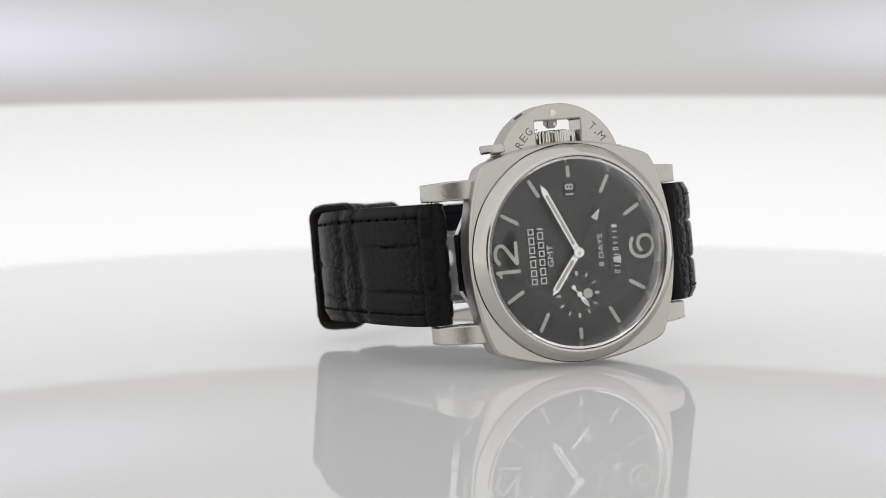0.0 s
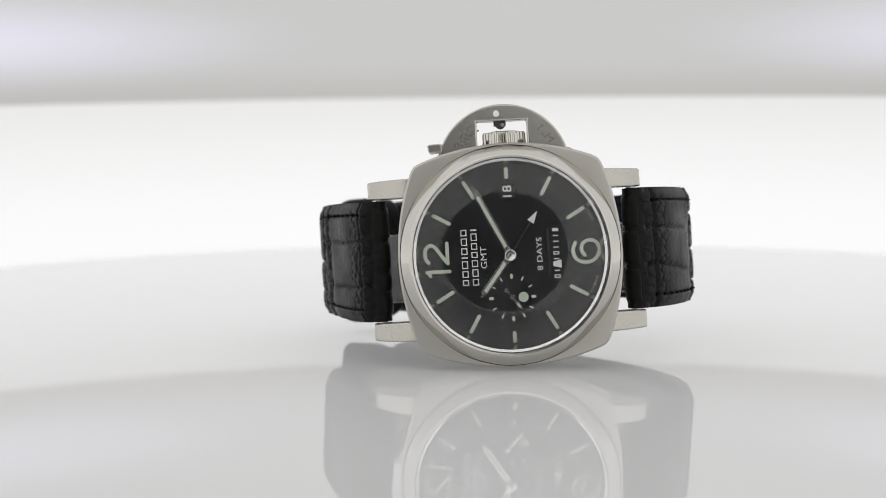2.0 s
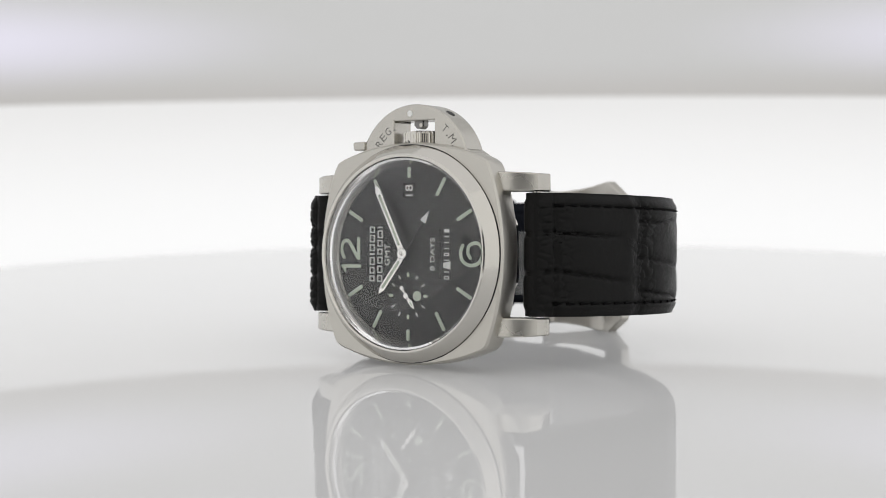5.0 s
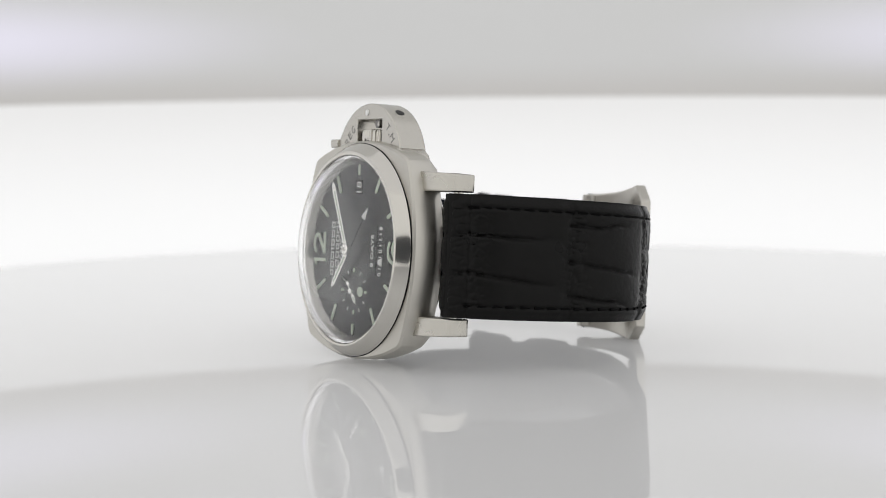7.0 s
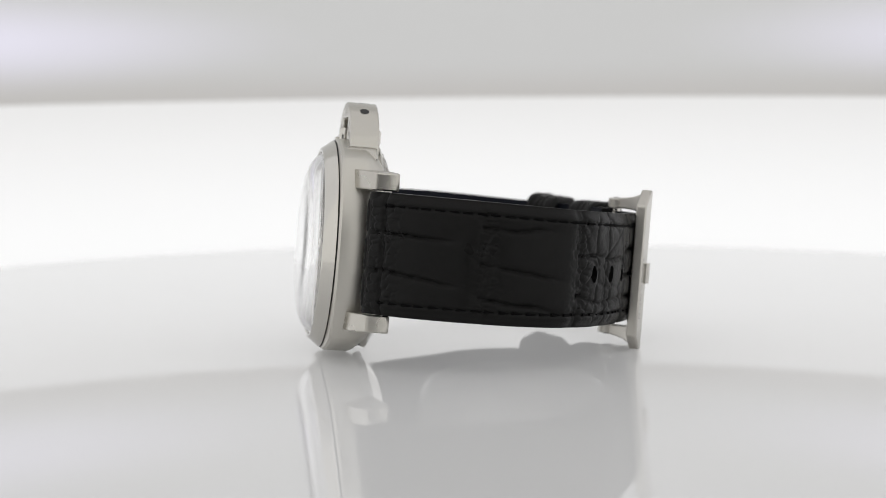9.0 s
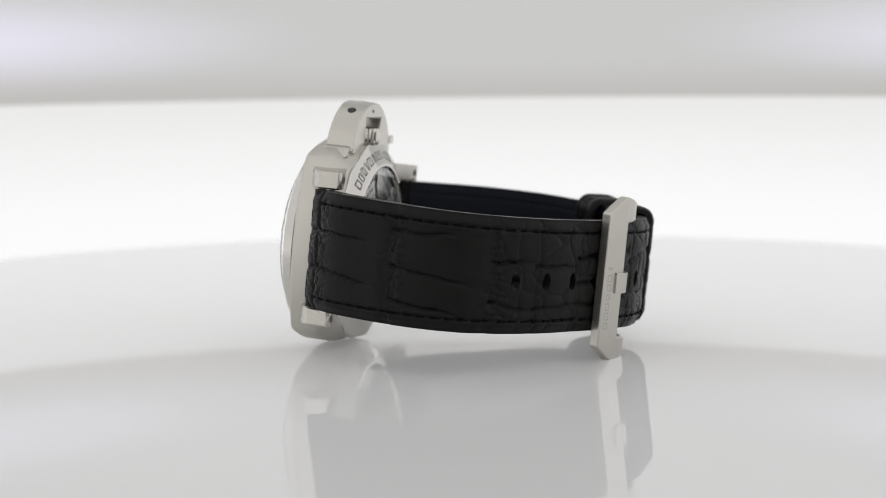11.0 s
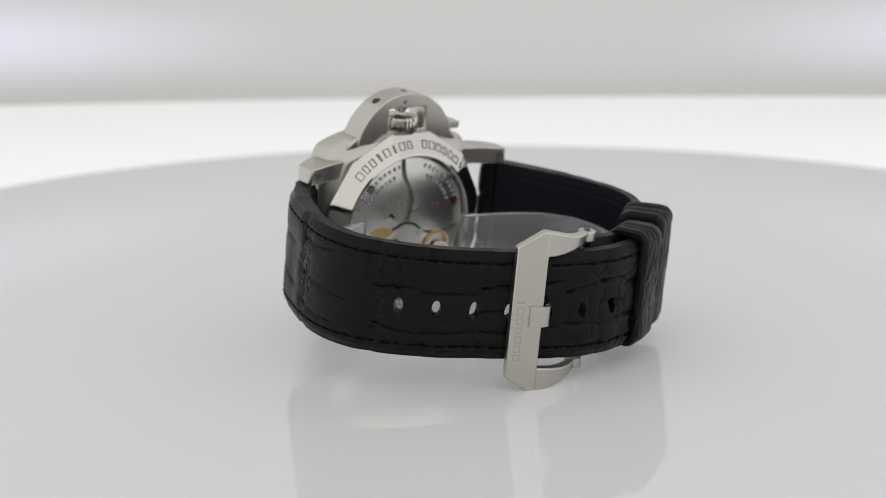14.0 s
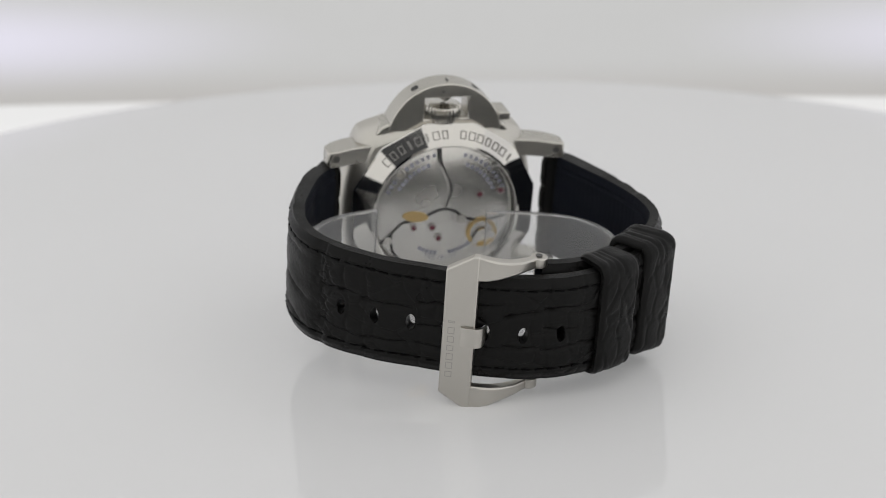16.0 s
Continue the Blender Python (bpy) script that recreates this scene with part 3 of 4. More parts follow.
def on_back(r, angle, y, lift=0.0):
    """Upright writing round the case back, read from behind; angle from 3 o'clock towards 12."""
    a = radians(90 + angle)
    v = Vector((math.cos(a), 0, math.sin(a)))
    out = Vector((0, 1, 0))
    tilt = Vector(v * 0.447 + out * 0.894) if lift else out
    up = (v - tilt * v.dot(tilt)).normalized()
    u = up.cross(tilt)
    return Matrix.Translation(v * r + out * y) @ Matrix((u, up, tilt)).transposed().to_4x4()


# maker's name round the back, as plain blocks
for i, wd in enumerate((1.5, 1.2, 1.2, 0.5, 1.5, 0.5, 1.5, 1.2, 0, 1.3, 1.5, 1.5, 1.2, 1.4, 1.5, 0.5)):
    if wd:
        bb = frame_block(wd * 1.05, 1.9, 0.2, on_back(18.9, -47 + 6.3 * i, 10.84, 1), 0.03)
        part("engraved_block", bb, BACK_ENGRAVE, caseback)
part("rear_window", lathe([(0, 11.65), (16.1, 11.55), (16.15, 11.0), (0, 11.0)], 96), CRYSTAL, caseback, "clear rear window", 60).visible_shadow = False
plate = part("movement_plate", lathe([(0, 10.3), (15.6, 10.3), (16.1, 10.0), (16.1, 9.6), (0, 9.6)], 96), PLATE, caseback, "brushed steel movement plate")


def ribbon(points, width, y, thick):
    """A curved strip on the movement, through (x, z) points."""
    line = catmull(points, 0.5)
    pts = [(p.x - t.y * width / 2, p.y + t.x * width / 2) for _, p, t in line] + [(p.x + t.y * width / 2, p.y - t.x * width / 2) for _, p, t in reversed(line)]
    return prism(pts, [], -y - thick, -y, dial_place)


part("bridge_gap", ribbon([(1.8, 15.6), (1.3, 12.0), (-0.6, 8.0), (-1.3, 5.0), (-0.3, 1.5)], 0.55, 10.3, 0.06), ENGRAVE, plate)
part("bridge_edge", ribbon([(2.4, 15.6), (1.9, 12.2), (0.0, 8.2), (-0.7, 5.0), (0.2, 1.6)], 0.5, 10.32, 0.12), STEEL_POLISH, plate)
part("bridge_gap", ribbon([(14.5, -7.0), (12.0, -4.6), (9.6, -2.2), (7.4, -1.8), (4.0, -0.6), (0.5, 0.8), (-2.4, 0.2), (-5.0, -1.6), (-9.0, -2.2), (-14.0, -1.2)], 0.6, 10.3, 0.07), DARK, plate)
part("bridge_gap", ribbon([(12.0, -4.6), (11.4, -9.0), (8.0, -13.0)], 0.6, 10.3, 0.07), DARK, plate)
part("gilt_wheel", prism(turned([(3.0 * math.cos(radians(a)), 1.25 * math.sin(radians(a))) for a in range(0, 360, 15)], 0.12, 6.6, -0.7), [], -10.48, -10.3, dial_place), GOLD, plate, "gilt wheel edge")
bal = part("balance", lathe([(2.7, 10.36), (3.5, 10.36), (3.5, 10.62), (2.7, 10.62)], 64, True), GOLD, plate, "gilt balance wheel")
bal.location = (-9.0 * MM, 0, -5.2 * MM)
part("balance_cock", ribbon([(-12.0, -6.0), (-9.0, -5.2), (-7.2, -8.0)], 1.5, 10.64, 0.2), STEEL_POLISH, plate)
for x, z in ((-8.0, 4.1), (6.9, -3.4), (2.6, -3.5), (1.0, -6.2), (-9.0, -5.2), (-12.8, 4.8)):
    ring = part("jewel_setting", lathe([(0.5, 10.36), (0.95, 10.36), (0.95, 10.3)], 28), GOLD if x == -9.0 else STEEL_POLISH, plate)
    ring.location = (x * MM, 0.3 * MM, z * MM)
    jewel = part("jewel", lathe([(0, 10.4), (0.6, 10.38), (0.65, 10.3)], 24), RUBY, plate, "dark red jewel")
    jewel.location = (x * MM, 0.32 * MM, z * MM)
for x, z in ((4.3, 2.4), (-4.2, -1.8), (12.6, -6.4), (-12.4, -9.5), (10.5, 9.5), (-11.0, 10.5)):
    sc = part("screw", lathe([(0, 10.5), (1.0, 10.48), (1.1, 10.3)], 28), STEEL_POLISH, plate)
    sc.location = (x * MM, 0, z * MM)
for a0, a1, r in ((-62, -18, 12.2), (20, 66, 12.2), (-70, -10, 14.2), (14, 74, 14.2), (140, 172, 10.0), (186, 214, 10.0)):
    n_b = int((a1 - a0) / 5.2)
    for i in range(n_b):
        bb = box(-0.36, 0.36, -0.45, 0.45, 0.0, 0.03)
        bb.transform(on_back(r, a0 + (a1 - a0) * (i + 0.5) / n_b, 10.31))
        part("engraved_block", bb, BLUE_PRINT, plate)

for word, r, at in (("EIGHT", 11.2, 9.0), ("DAYS", 11.2, -9.0)):
    cells = []
    for i, ch in enumerate(word):
        turn_at = 180 + at - 5.2 * ((len(word) - 1) / 2 - i)
        m = on_back(r, turn_at, 10.31) @ Matrix.Rotation(math.pi, 4, "Z")
        cells.append(lettering(ch, 0.62 if ch != "I" else 0.2, 1.0, m, 0.03))
    part("engraved_word", merged(*cells), BLUE_PRINT, plate, "blue engraved word " + word)

# the whole head sits this much nearer to the loop of the strap
for head_part in watch.children:
    head_part.location.y += 0.6 * MM

# ---------- strap ----------
LONG_PATH = [(23.4, 9.8), (23.2, 8.0), (24.2, 6.4), (26.2, 6.0), (28.6, 7.1), (31, 9.3), (34.2, 13), (37.5, 18.6), (40.1, 24.9), (41.5, 32.8), (40.4, 40.3), (36.6, 47), (30, 53.8), (23.6, 58.3), (14, 64.2), (4, 68.6), (-5, 69.7), (-13, 68.3), (-20.5, 65), (-27.7, 60.2), (-33, 55.4)]
SHORT_PATH = [(-23.4, 9.8), (-23.2, 8.0), (-24.2, 6.4), (-26.2, 6.0), (-28.5, 7.2), (-30.2, 9.8), (-32.6, 17), (-35.8, 30), (-37.2, 40), (-35.8, 47), (-31.4, 53), (-25.5, 58), (-18, 62.3), (-9, 64.6), (-1.0, 63.8)]
LONG_PATH = [swung(x - (0.6 if i < 5 else 0.0), y, min(1.0, max(0.0, (i - 3) / 4))) for i, (x, y) in enumerate(LONG_PATH)]
SHORT_PATH = [swung(x - (0.6 if i < 5 else 0.0), y, min(1.0, max(0.0, (i - 3) / 4))) for i, (x, y) in enumerate(SHORT_PATH)]
# seams between the rows of scales, and in each row the creases: (place across, slope, how far along the row)
LONG_SEAMS = [6.4, 10.4, 30.6, 51.8, 61.5, 73.5, 83, 91, 99, 107, 115, 123]
LONG_CREASES = [[(3.6, 0.0, 1.0), (-3.8, 0.0, 1.0)], [(4.0, 0, 1), (-3.4, 0, 1)], [(4.4, -0.055, 0.8), (-3.0, -0.13, 0.85)], [(6.6, 0.03, 0.7), (-0.2, -0.12, 0.85), (-6.9, -0.10, 0.8)],
                [(2.6, 0.02, 1), (-5.4, -0.12, 1)], [(2.0, 0.0, 1.0), (-6.8, 0.12, 1.0)], [(3.4, 0.1, 1), (-1.5, 0.05, 1), (-5.2, -0.1, 1)], [(5.0, 0.0, 1), (-5.0, 0.1, 1)], [(2.5, 0.2, 1), (-4.0, 0, 1)],
                [(4.6, 0.0, 1), (0.4, -0.1, 1), (-4.6, 0.1, 1)], [(3.0, 0, 1), (-3.6, 0, 1)], [(4.0, 0, 1), (-2.6, 0, 1)], [(3, 0, 1), (-3, 0, 1)]]
SHORT_SEAMS = [6.4, 9.8, 29.0, 34.5, 49.5, 60, 70, 80]
SHORT_CREASES = [[(4.0, 0, 1), (-2.0, 0, 1), (-6.5, 0, 1)], [(5.4, 0, 1), (1.2, 0, 1), (-4.5, 0, 1)], [(4.2, -0.02, 0.86), (-5.4, 0.03, 0.86)], [], [(-0.6, 0.08, 1), (-7.0, 0.1, 0.6)], [(3.8, 0, 1), (-4.0, 0, 1)], [(2.8, 0, 1), (-3.0, 0, 1)], [(4, 0, 1), (-2, 0, 1)], [(3, 0, 1), (-3, 0, 1)]]


def strap_relief(s, w, half, seams, creases):
    """Height (mm, 0 or less) of the leather at s along and w across the strap."""
    h = 0.0
    wob = 0.8 * noise.noise((s * 0.12, w * 0.22, 2.0)) + 0.3 * noise.noise((s * 0.6, w * 0.7, 7.0))
    row, crumple = 0, 0.0
    for i, r in enumerate(seams):
        q = s - r + wob * (1.2 if i > 1 else 0.25)
        wide = 0.42 if i < 2 else 1.5
        h -= (0.46 if i < 2 else 0.36 if i < 4 else 0.12) * math.exp(-(q / wide) ** 2)
        if i > 1:
            h -= 0.13 * math.exp(-((q - 0.9) / 0.3) ** 2)
        crumple = max(crumple, (1.0 if i < 4 else 0.25) * math.exp(-((q - 1.5) / 2.6) ** 2))
        if s > r:
            row = i + 1
    r0 = seams[row - 1] if row else 0.0
    r1 = seams[row] if row < len(seams) else r0 + 10
    along = (s - r0) / (r1 - r0)
    for c, slope, reach in creases[min(row, len(creases) - 1)]:
        q = abs(w - c - slope * (s - r0) + 0.5 * noise.noise((s * 0.18, c, 3.0)) + 0.15 * noise.noise((s * 0.8, c, 9.0)))
        h -= 0.52 * math.exp(-(q / 0.36) ** 2) * smooth01((reach - along) / 0.25 + 0.1) + 0.16 * math.exp(-(q / 1.1) ** 2)
    small = smooth01((s - 50) / 7) * (1 - smooth01((abs(w) - half + 1.6) / 1.2))
    if small > 0:
        near = noise.voronoi((s * 0.105 + 0.3 * noise.noise((s * 0.15, w * 0.2, 8.0)), w * 0.12, 3.7))[0]
        h -= small * (0.20 * math.exp(-((near[1] - near[0]) / 0.035) ** 2) + 0.07 * math.exp(-((near[1] - near[0]) / 0.16) ** 2))
    inner = half - 2.5
    h -= 0.34 * math.exp(-((abs(w) - inner) / 0.36) ** 2) * smooth01((s - 8) / 3)
    h -= 0.95 * smooth01((abs(w) - inner + 0.5) / 3.1) ** 2
    if crumple > 0.03:
        cell = noise.voronoi((s * 0.42 + 0.2 * noise.noise((s * 0.5, w * 0.5, 6.0)), w * 0.62, 5.3))[0]
        h -= crumple * 0.30 * math.exp(-((cell[1] - cell[0]) / 0.12) ** 2) * (1 - smooth01((abs(w) - inner) / 1.6))
    h += 0.035 * noise.noise((s * 0.9, w * 2.2, 5.0)) * (1 - smooth01((abs(w) - inner) / 1.6))
    return h


def strap_piece(name, path, half0, half1, thick0, thick1, holes, seams, creases, label, tail_round=0.0, lift=0.0):
    line = catmull(path, 0.26)
    total = line[-1][0]
    nw = 104
    side = 1 if path[0][0] > 0 else -1
    n_s = len(line)

    def half_at(s):
        half = half0 + (half1 - half0) * smooth01((s - 10) / (total * 0.55))
        end = total - s
        if tail_round and end < tail_round:
            half *= max(0.25, math.sqrt(max(0.0, 1 - (1 - end / tail_round) ** 2)) * 0.6 + 0.4)
        return half

    flat = [[[s, -half_at(s) + 2 * half_at(s) * k / nw] for k in range(nw + 1)] for s, _, _ in line]
    cut = set()
    for i in range(n_s - 1):
        for k in range(nw):
            s, w = (flat[i][k][0] + flat[i + 1][k][0]) / 2, (flat[i][k][1] + flat[i][k + 1][1]) / 2
            if any(((s - hs) / ha) ** 2 + ((w - hz) / hb) ** 2 < 1 for hs, hz, ha, hb in holes):
                cut.add((i, k))
    # round the rims of the holes
    for i, k in cut:
        for a, b in ((i, k), (i + 1, k), (i, k + 1), (i + 1, k + 1)):
            if all(c in cut for c in ((a - 1, b - 1), (a - 1, b), (a, b - 1), (a, b))):
                continue
            s, w = flat[a][b]
            hs, hz, ha, hb = min(holes, key=lambda q: abs(q[0] - s))
            e = math.hypot((s - hs) / ha, (w - hz) / hb)
            if e > 0.3:
                flat[a][b] = [hs + (s - hs) / e, hz + (w - hz) / e]
    bm = bmesh.new()
    outer, inner = [], []
    for i, (s0, p, t) in enumerate(line):
        n = Vector((t.y, -t.x)) * side
        th = thick0 + (thick1 - thick0) * smooth01((s0 - 9) / 40)
        if s0 < 4:
            th = min(th, 2.3)
        half = half_at(s0)
        ro, ri = [], []
        for s, w in flat[i]:
            c = p + t * (s - s0)
            q = c + n * strap_relief(s, w, half, seams, creases)
            ro.append(bm.verts.new((q.x, q.y, w)))
            q = c - n * (th - 0.25 * smooth01((abs(w) / half - 0.8) * 5) - 0.22 * math.exp(-((abs(w) - half + 2.5) / 0.3) ** 2) + 0.012 * math.sin(s * 4.2 + 0.6 * math.sin(w)))
            ri.append(bm.verts.new((q.x, q.y, w)))
        outer.append(ro), inner.append(ri)
    for i in range(n_s - 1):
        for k in range(nw):
            if (i, k) in cut:
                for (a, b), nb in ((((i, k), (i + 1, k)), (i, k - 1)), (((i, k + 1), (i + 1, k + 1)), (i, k + 1)), (((i, k), (i, k + 1)), (i - 1, k)), (((i + 1, k), (i + 1, k + 1)), (i + 1, k))):
                    if nb not in cut:
                        bm.faces.new((outer[a[0]][a[1]], outer[b[0]][b[1]], inner[b[0]][b[1]], inner[a[0]][a[1]]))
                continue
            bm.faces.new((outer[i][k], outer[i + 1][k], outer[i + 1][k + 1], outer[i][k + 1]))
            bm.faces.new((inner[i][k], inner[i][k + 1], inner[i + 1][k + 1], inner[i + 1][k])).material_index = 1
    for i in range(n_s - 1):
        for k in (0, nw):
            bm.faces.new((outer[i][k], outer[i + 1][k], inner[i + 1][k], inner[i][k]))
    for i in (0, n_s - 1):
        for k in range(nw):
            bm.faces.new((outer[i][k], outer[i][k + 1], inner[i][k + 1], inner[i][k]))
    if lift:
        for (s, _, _), ro, ri in zip(line, outer, inner):
            for v in (*ro, *ri):
                v.co.z += lift * smooth01((s - 8) / 30)
    ob = part(name, bm, [LEATHER, LINING], watch, label, 70)
    # stitches along both edges
    bms, s_next = [], 11.0
    for s, p, t in line:
        if s < s_next or s > total - 3:
            continue
        s_next += 2.75
        n = Vector((t.y, -t.x)) * side
        half = half_at(s)
        for sg in (1, -1):
            w = sg * (half - 2.5)
            q = p + n * (strap_relief(s, w, half, seams, creases) + 0.08)
            st = cylinder(0.23, 2.0, Matrix.Identity(4), 8, 0.19)
            st.transform(Matrix.Translation((q.x, q.y, w + lift * smooth01((s - 8) / 30))) @ Matrix.Rotation(math.atan2(t.y, t.x), 4, "Z") @ Matrix.Rotation(radians(90), 4, "Y") @ Matrix.Rotation(radians(9 * sg), 4, "X"))
            bms.append(st)
    tagged(part("stitching", merged(*bms), THREAD, ob, "black thread stitches"), kind="stuff")


def path_s(line, x, y):
    return min(line, key=lambda q: (q[1] - Vector((x, y))).length)[0]


probe = catmull(LONG_PATH, 0.42)
HOLES = [(path_s(probe, *swung(x, y)), -0.9, 0.95, 1.75) for x, y in ((35.3, 48.6), (29.7, 54.1), (23.8, 58.2), (17.6, 62.0), (10.5, 65.8), (3.6, 68.7), (-4.3, 69.6))]
strap_piece("long_strap", LONG_PATH, 12.0, 11.2, 4.6, 3.2, HOLES, LONG_SEAMS, LONG_CREASES, "black alligator leather strap with punched holes and navy lining", 6.0)
strap_piece("short_strap", SHORT_PATH, 12.0, 11.0, 4.6, 3.2, [], SHORT_SEAMS, SHORT_CREASES, "black alligator leather strap half with navy lining", 0.0, 0.7)
for side, path in ((1, LONG_PATH), (-1, SHORT_PATH)):
    part("strap_fold", cylinder(2.2, 23.8, Matrix.Translation((side * 25.7 - 0.6, 8.5, 0)), 32), LEATHER, watch)


def keeper(centre_s, width, half, out, depth, seed, name, lean=(0.0, 0.0), flare=0.0, drop=0.0):
    """A leather loop round both layers of the strap; it leans outward by lean[0] at its start and lean[1] at its end, and widens by flare."""
    line = catmull(LONG_PATH, 0.3)
    span = [q for q in line if abs(q[0] - centre_s) <= width / 2]
    prof = []
    r = 3.0
    zt, n0, n1 = half, -depth, out
    for cx, cy, a0 in ((n1 - r, zt - r, 0), (n0 + r, zt - r, 90), (n0 + r, -zt + r, 180), (n1 - r, -zt + r, 270)):
        for k in range(7):
            a = radians(a0 + 15 * k)
            prof.append((cx + r * math.cos(a), cy + r * math.sin(a) + 0.35))
    dense = []
    for i in range(len(prof)):
        a, b = Vector(prof[i]), Vector(prof[(i + 1) % len(prof)])
        cnt = max(1, int((b - a).length / 0.6))
        dense += [a.lerp(b, j / cnt) for j in range(cnt)]
    bm = bmesh.new()
    m = len(dense)
    ro, ri = [], []
    for s, p, t in span:
        n = Vector((t.y, -t.x))
        e = min(s - span[0][0], span[-1][0] - s)
        a_row, b_row = [], []
        share = (s - span[0][0]) / (span[-1][0] - span[0][0])
        shift = lean[0] + (lean[1] - lean[0]) * share
        for i, d in enumerate(dense):
            nxt, prv = dense[(i + 1) % m], dense[i - 1]
            tn = (nxt - prv).normalized()
            nrm = Vector((tn.y, -tn.x))
            near = noise.voronoi((s * 0.30 + 0.25 * noise.noise((s * 0.2, d.y * 0.2, seed)), d.y * 0.17, seed))[0]
            relief = -0.24 * math.exp(-((near[1] - near[0]) / 0.07) ** 2) - 0.45 * (1 - smooth01(e / 0.9)) + 0.06 * noise.noise((s, d.y, seed + 4))
            for o, row in ((d + nrm * relief, a_row), (d - nrm * 1.4, b_row)):
                q = p + n * (o.x + (shift if o.x > 0 else 0.4 * shift))
                row.append(bm.verts.new((q.x, q.y, o.y * (1 + flare * share / half) - drop * share)))
        ro.append(a_row), ri.append(b_row)
    for i in range(len(span) - 1):
        for k in range(m):
            j = (k + 1) % m
            bm.faces.new((ro[i][k], ro[i + 1][k], ro[i + 1][j], ro[i][j]))
            bm.faces.new((ri[i][k], ri[i][j], ri[i + 1][j], ri[i + 1][k])).material_index = 1
    for i in (0, len(span) - 1):
        for k in range(m):
            j = (k + 1) % m
            bm.faces.new((ro[i][k], ro[i][j], ri[i][j], ri[i][k]))
    part(name, bm, [LEATHER, EDGE_LEATHER], watch, "black alligator leather keeper loop", 60)


keeper(path_s(probe, *swung(-14.8, 67.8)) + 2.4, 10.2, 12.6, 1.6, 8.0, 2.0, "keeper", (-0.1, 0.2))
keeper(path_s(probe, *swung(-28.0, 60.0)) + 0.2, 9.6, 12.8, 1.9, 8.7, 11.0, "keeper", (-1.0, 1.0), 1.0, 0.4)

# ---------- clear cuff that keeps the strap open ----------
stand = tagged(new("watch_cuff"), "clear acrylic C-shaped cuff inside the closed watch strap", "watch holder")
CUFF = [(18.0, 18.4), (26.5, 20.0), (33.2, 24.6), (36.0, 32), (34.6, 40.5), (29.4, 48), (21, 53.8), (9, 58.2), (-3, 59.0), (-12, 57.0), (-20, 52.6), (-25.6, 46), (-26.4, 38), (-23.4, 31.8), (-18, 28.2), (-11, 25.6), (-5, 24.0)]
cuff_secs = []
for s, p, t in catmull([swung(x, y) for x, y in CUFF], 1.2):
    n = Vector((t.y, -t.x))
    cuff_secs.append([((p + n * d).x, (p + n * d).y, z) for d, z in ((0, -9.0), (1.5, -9.0), (1.5, 5.2), (0, 5.2))])
soft(part("band", loft(cuff_secs), ACRYLIC, stand, "", 50), 0.25)

# ---------- buckle ----------
BE, BN = Vector(swung(-0.88, 0.475)), Vector(swung(0.475, 0.88))
BO = Vector(swung(13.4, 65.5))


def buckle_place(e, w, d):
    q = BO + BE * e + BN * d
    return (q.x, q.y, w)


bar_loop = [(-5.6, -13.6), (-5.6, 13.6), (-0.3, 16.9), (0.9, 16.9), (0.9, -16.9), (-0.3, -16.9)]
buckle = tagged(new("buckle"))
buckle.parent = watch
buckle.location.z = -0.55 * MM
soft(part("front_bar", prism(bar_loop, [], -0.9, 1.3, buckle_place), BUCKLE_STEEL, buckle, "brushed steel buckle bar with pointed ends", 30), 0.3)
for sg in (1, -1):
    secs = []
    for e, n_out, zl, zh, th in ((0.4, 1.2, 11.6, 16.9, 2.1), (2.4, 1.05, 11.7, 16.5, 2.2), (4.6, 0.3, 12.0, 15.9, 2.4), (6.8, -1.2, 12.3, 15.3, 2.6), (9.0, -3.3, 12.5, 14.9, 2.8), (10.6, -5.5, 12.5, 14.7, 2.9), (11.5, -6.7, 12.5, 14.6, 2.6)):
        secs.append([buckle_place(e, sg * z, n) for z, n in ((zl, n_out), (zh, n_out), (zh, n_out - th), (zl, n_out - th))])
    soft(part("arm", loft(secs), BUCKLE_STEEL, buckle, "", 40), 0.35)
    eye = swung(-0.5, 63.9)
    soft(part("arm_eye", cylinder(1.8, 2.15, Matrix.Translation((*eye, sg * 13.5)), 32), BUCKLE_STEEL, buckle, "", 40), 0.25)
    pin = (*eye, sg * 14.6)
    part("pin_end", cylinder(0.7, 0.4, Matrix.Translation(pin), 24), ENGRAVE, buckle)
px, py = swung(-0.5, 63.9)
part("pin", cylinder(0.9, 26, Matrix.Translation((px, py, 0)), 20), STEEL_POLISH, buckle)
tongue_secs = []
for e, n in ((-2.0, 0.4), (-1.9, 1.7), (-1.2, 2.0), (1.2, 1.95), (2.2, 1.4), (2.7, 0.2), (2.9, -2.5)):
    tongue_secs.append([buckle_place(e, w, d) for w, d in ((-2.6, n), (1.6, n), (1.6, n - 0.9), (-2.6, n - 0.9))])
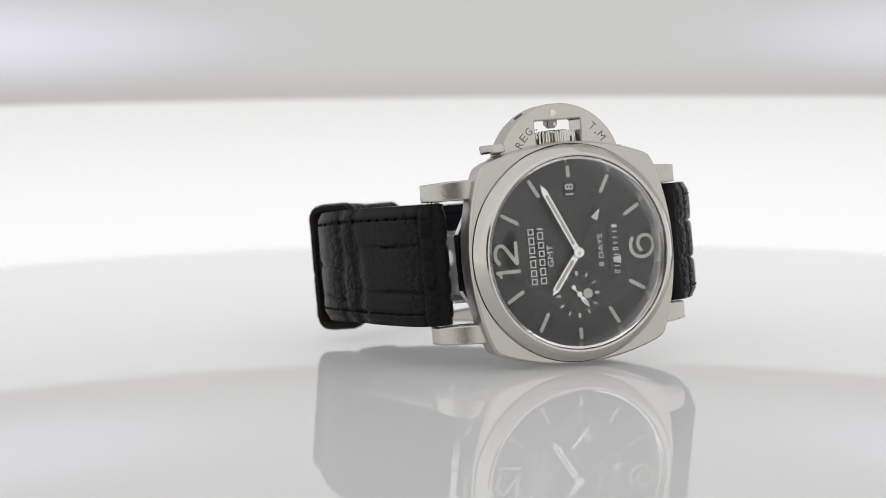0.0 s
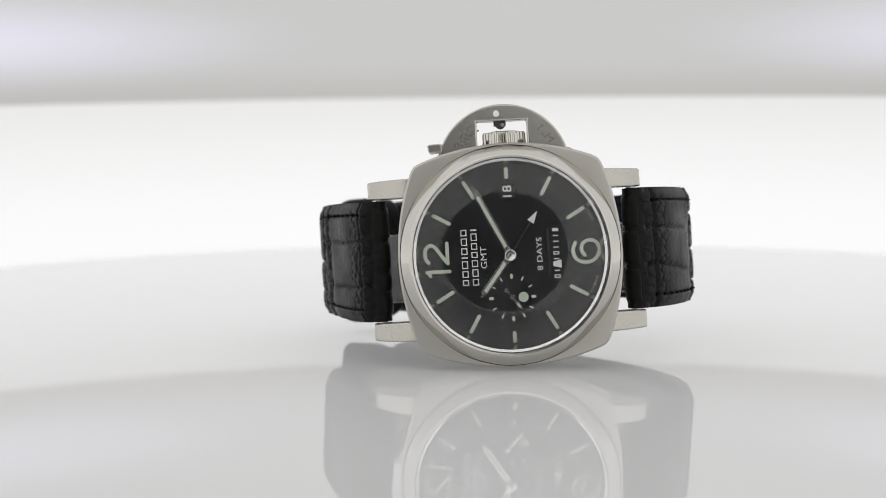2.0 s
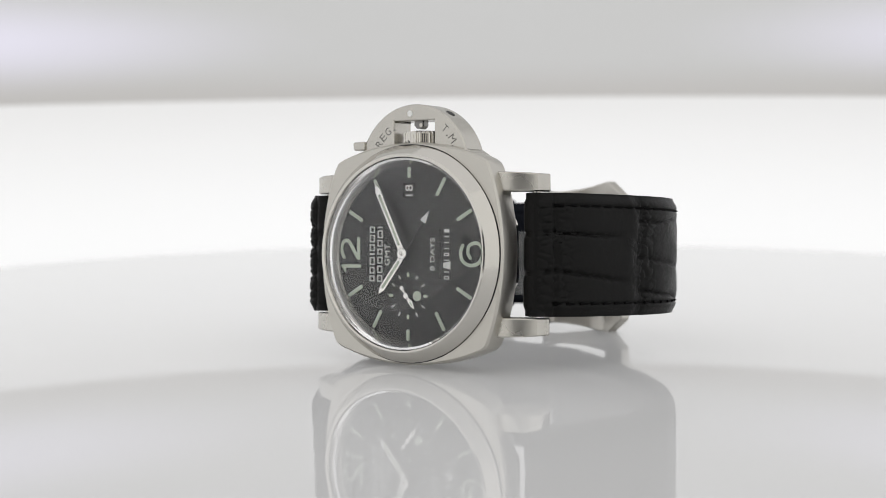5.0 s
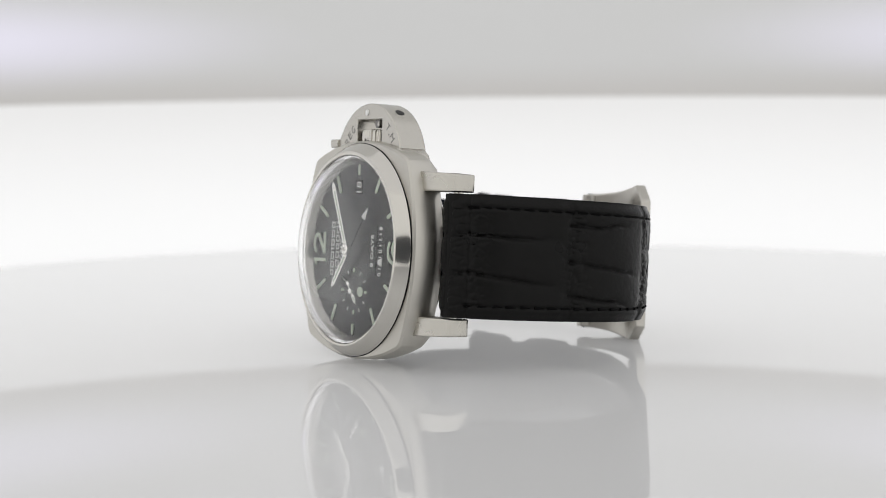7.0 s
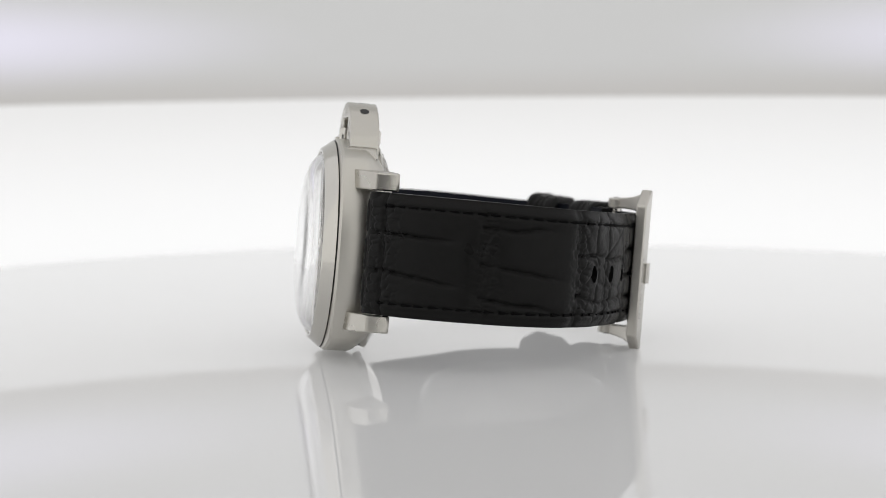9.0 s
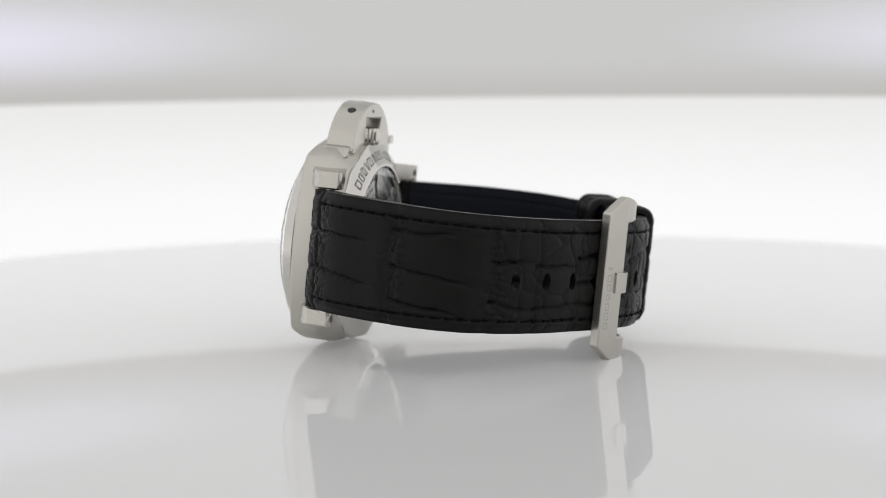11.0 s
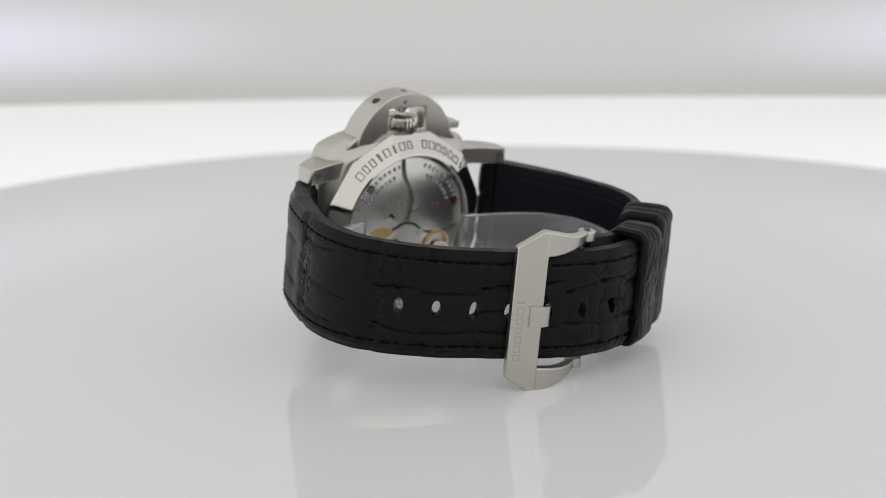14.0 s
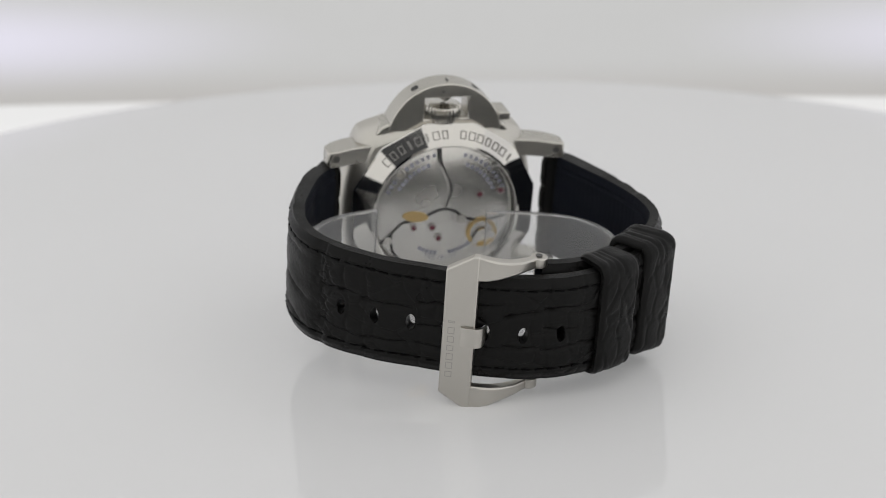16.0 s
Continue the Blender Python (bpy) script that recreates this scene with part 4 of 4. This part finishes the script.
soft(part("tongue", loft(tongue_secs), BUCKLE_STEEL, buckle, "brushed steel tongue folded over the bar", 40), 0.2)
for i, wd in enumerate((1.3, 1.5, 1.5, 1.2, 1.4, 1.5, 0.5)):
    z = -9.3 + 1.95 * i
    up3, right3 = Vector((-BE.x, -BE.y, 0)), Vector((0, 0, 1))
    o3 = buckle_place(-3.8, z, 1.3)
    bb = frame_block(wd, 1.4, 0.16, Matrix.Translation(o3) @ Matrix((right3, up3, right3.cross(up3))).transposed().to_4x4(), 0.02)
    part("engraved_block", bb, FAINT, buckle)


# ---------- motion: the table turns, then tips towards the camera ----------
# seconds, turn and tip in degrees
TURNS = [
    (0, 21.62, 0),
    (0.5, 16.13, 0),
    (1, 10.73, 0),
    (1.5, 5.36, 0),
    (2, -0, 0),
    (2.5, -5.45, 0),
    (3, -10.99, 0),
    (3.5, -16.48, 0),
    (4, -21.99, 0),
    (4.5, -27.65, 0),
    (5, -33.36, 0),
    (5.5, -39.08, 0),
    (6, -44.82, 0),
    (6.5, -50.53, 0),
    (7, -56.25, 0),
    (7.5, -62.11, 0),
    (8, -68.01, 0),
    (8.5, -73.97, 0),
    (9, -79.95, 0),
    (9.5, -86.12, 0),
    (10, -92.38, 0.01),
    (10.5, -98.66, 0.24),
    (11, -104.92, 0.82),
    (11.5, -111.09, 1.7),
    (12, -116.99, 2.99),
    (12.5, -122.82, 4.58),
    (13, -128.7, 5.92),
    (13.5, -134.63, 7.38),
    (14, -140.52, 8.83),
    (14.5, -146.45, 10.25),
    (15, -152.34, 11.78),
    (15.5, -158.13, 13.21),
    (16, -163.96, 14.74),
]


def table_pose(turn, tip):
    pivot = Matrix.Translation((0, 0.0024, 0.0073))
    return pivot @ pose(0, 0, 0, tip) @ pivot.inverted() @ pose(0, 0, 0, 0, 0, turn)


def motions():
    walk(turntable, [(t, table_pose(a, b)) for t, a, b in TURNS])
    walk(stand, [(t, table_pose(a, b) @ WATCH_ON_TABLE) for t, a, b in TURNS])
    walk(watch, [(t, table_pose(a, b) @ WATCH_ON_TABLE) for t, a, b in TURNS])


motions()
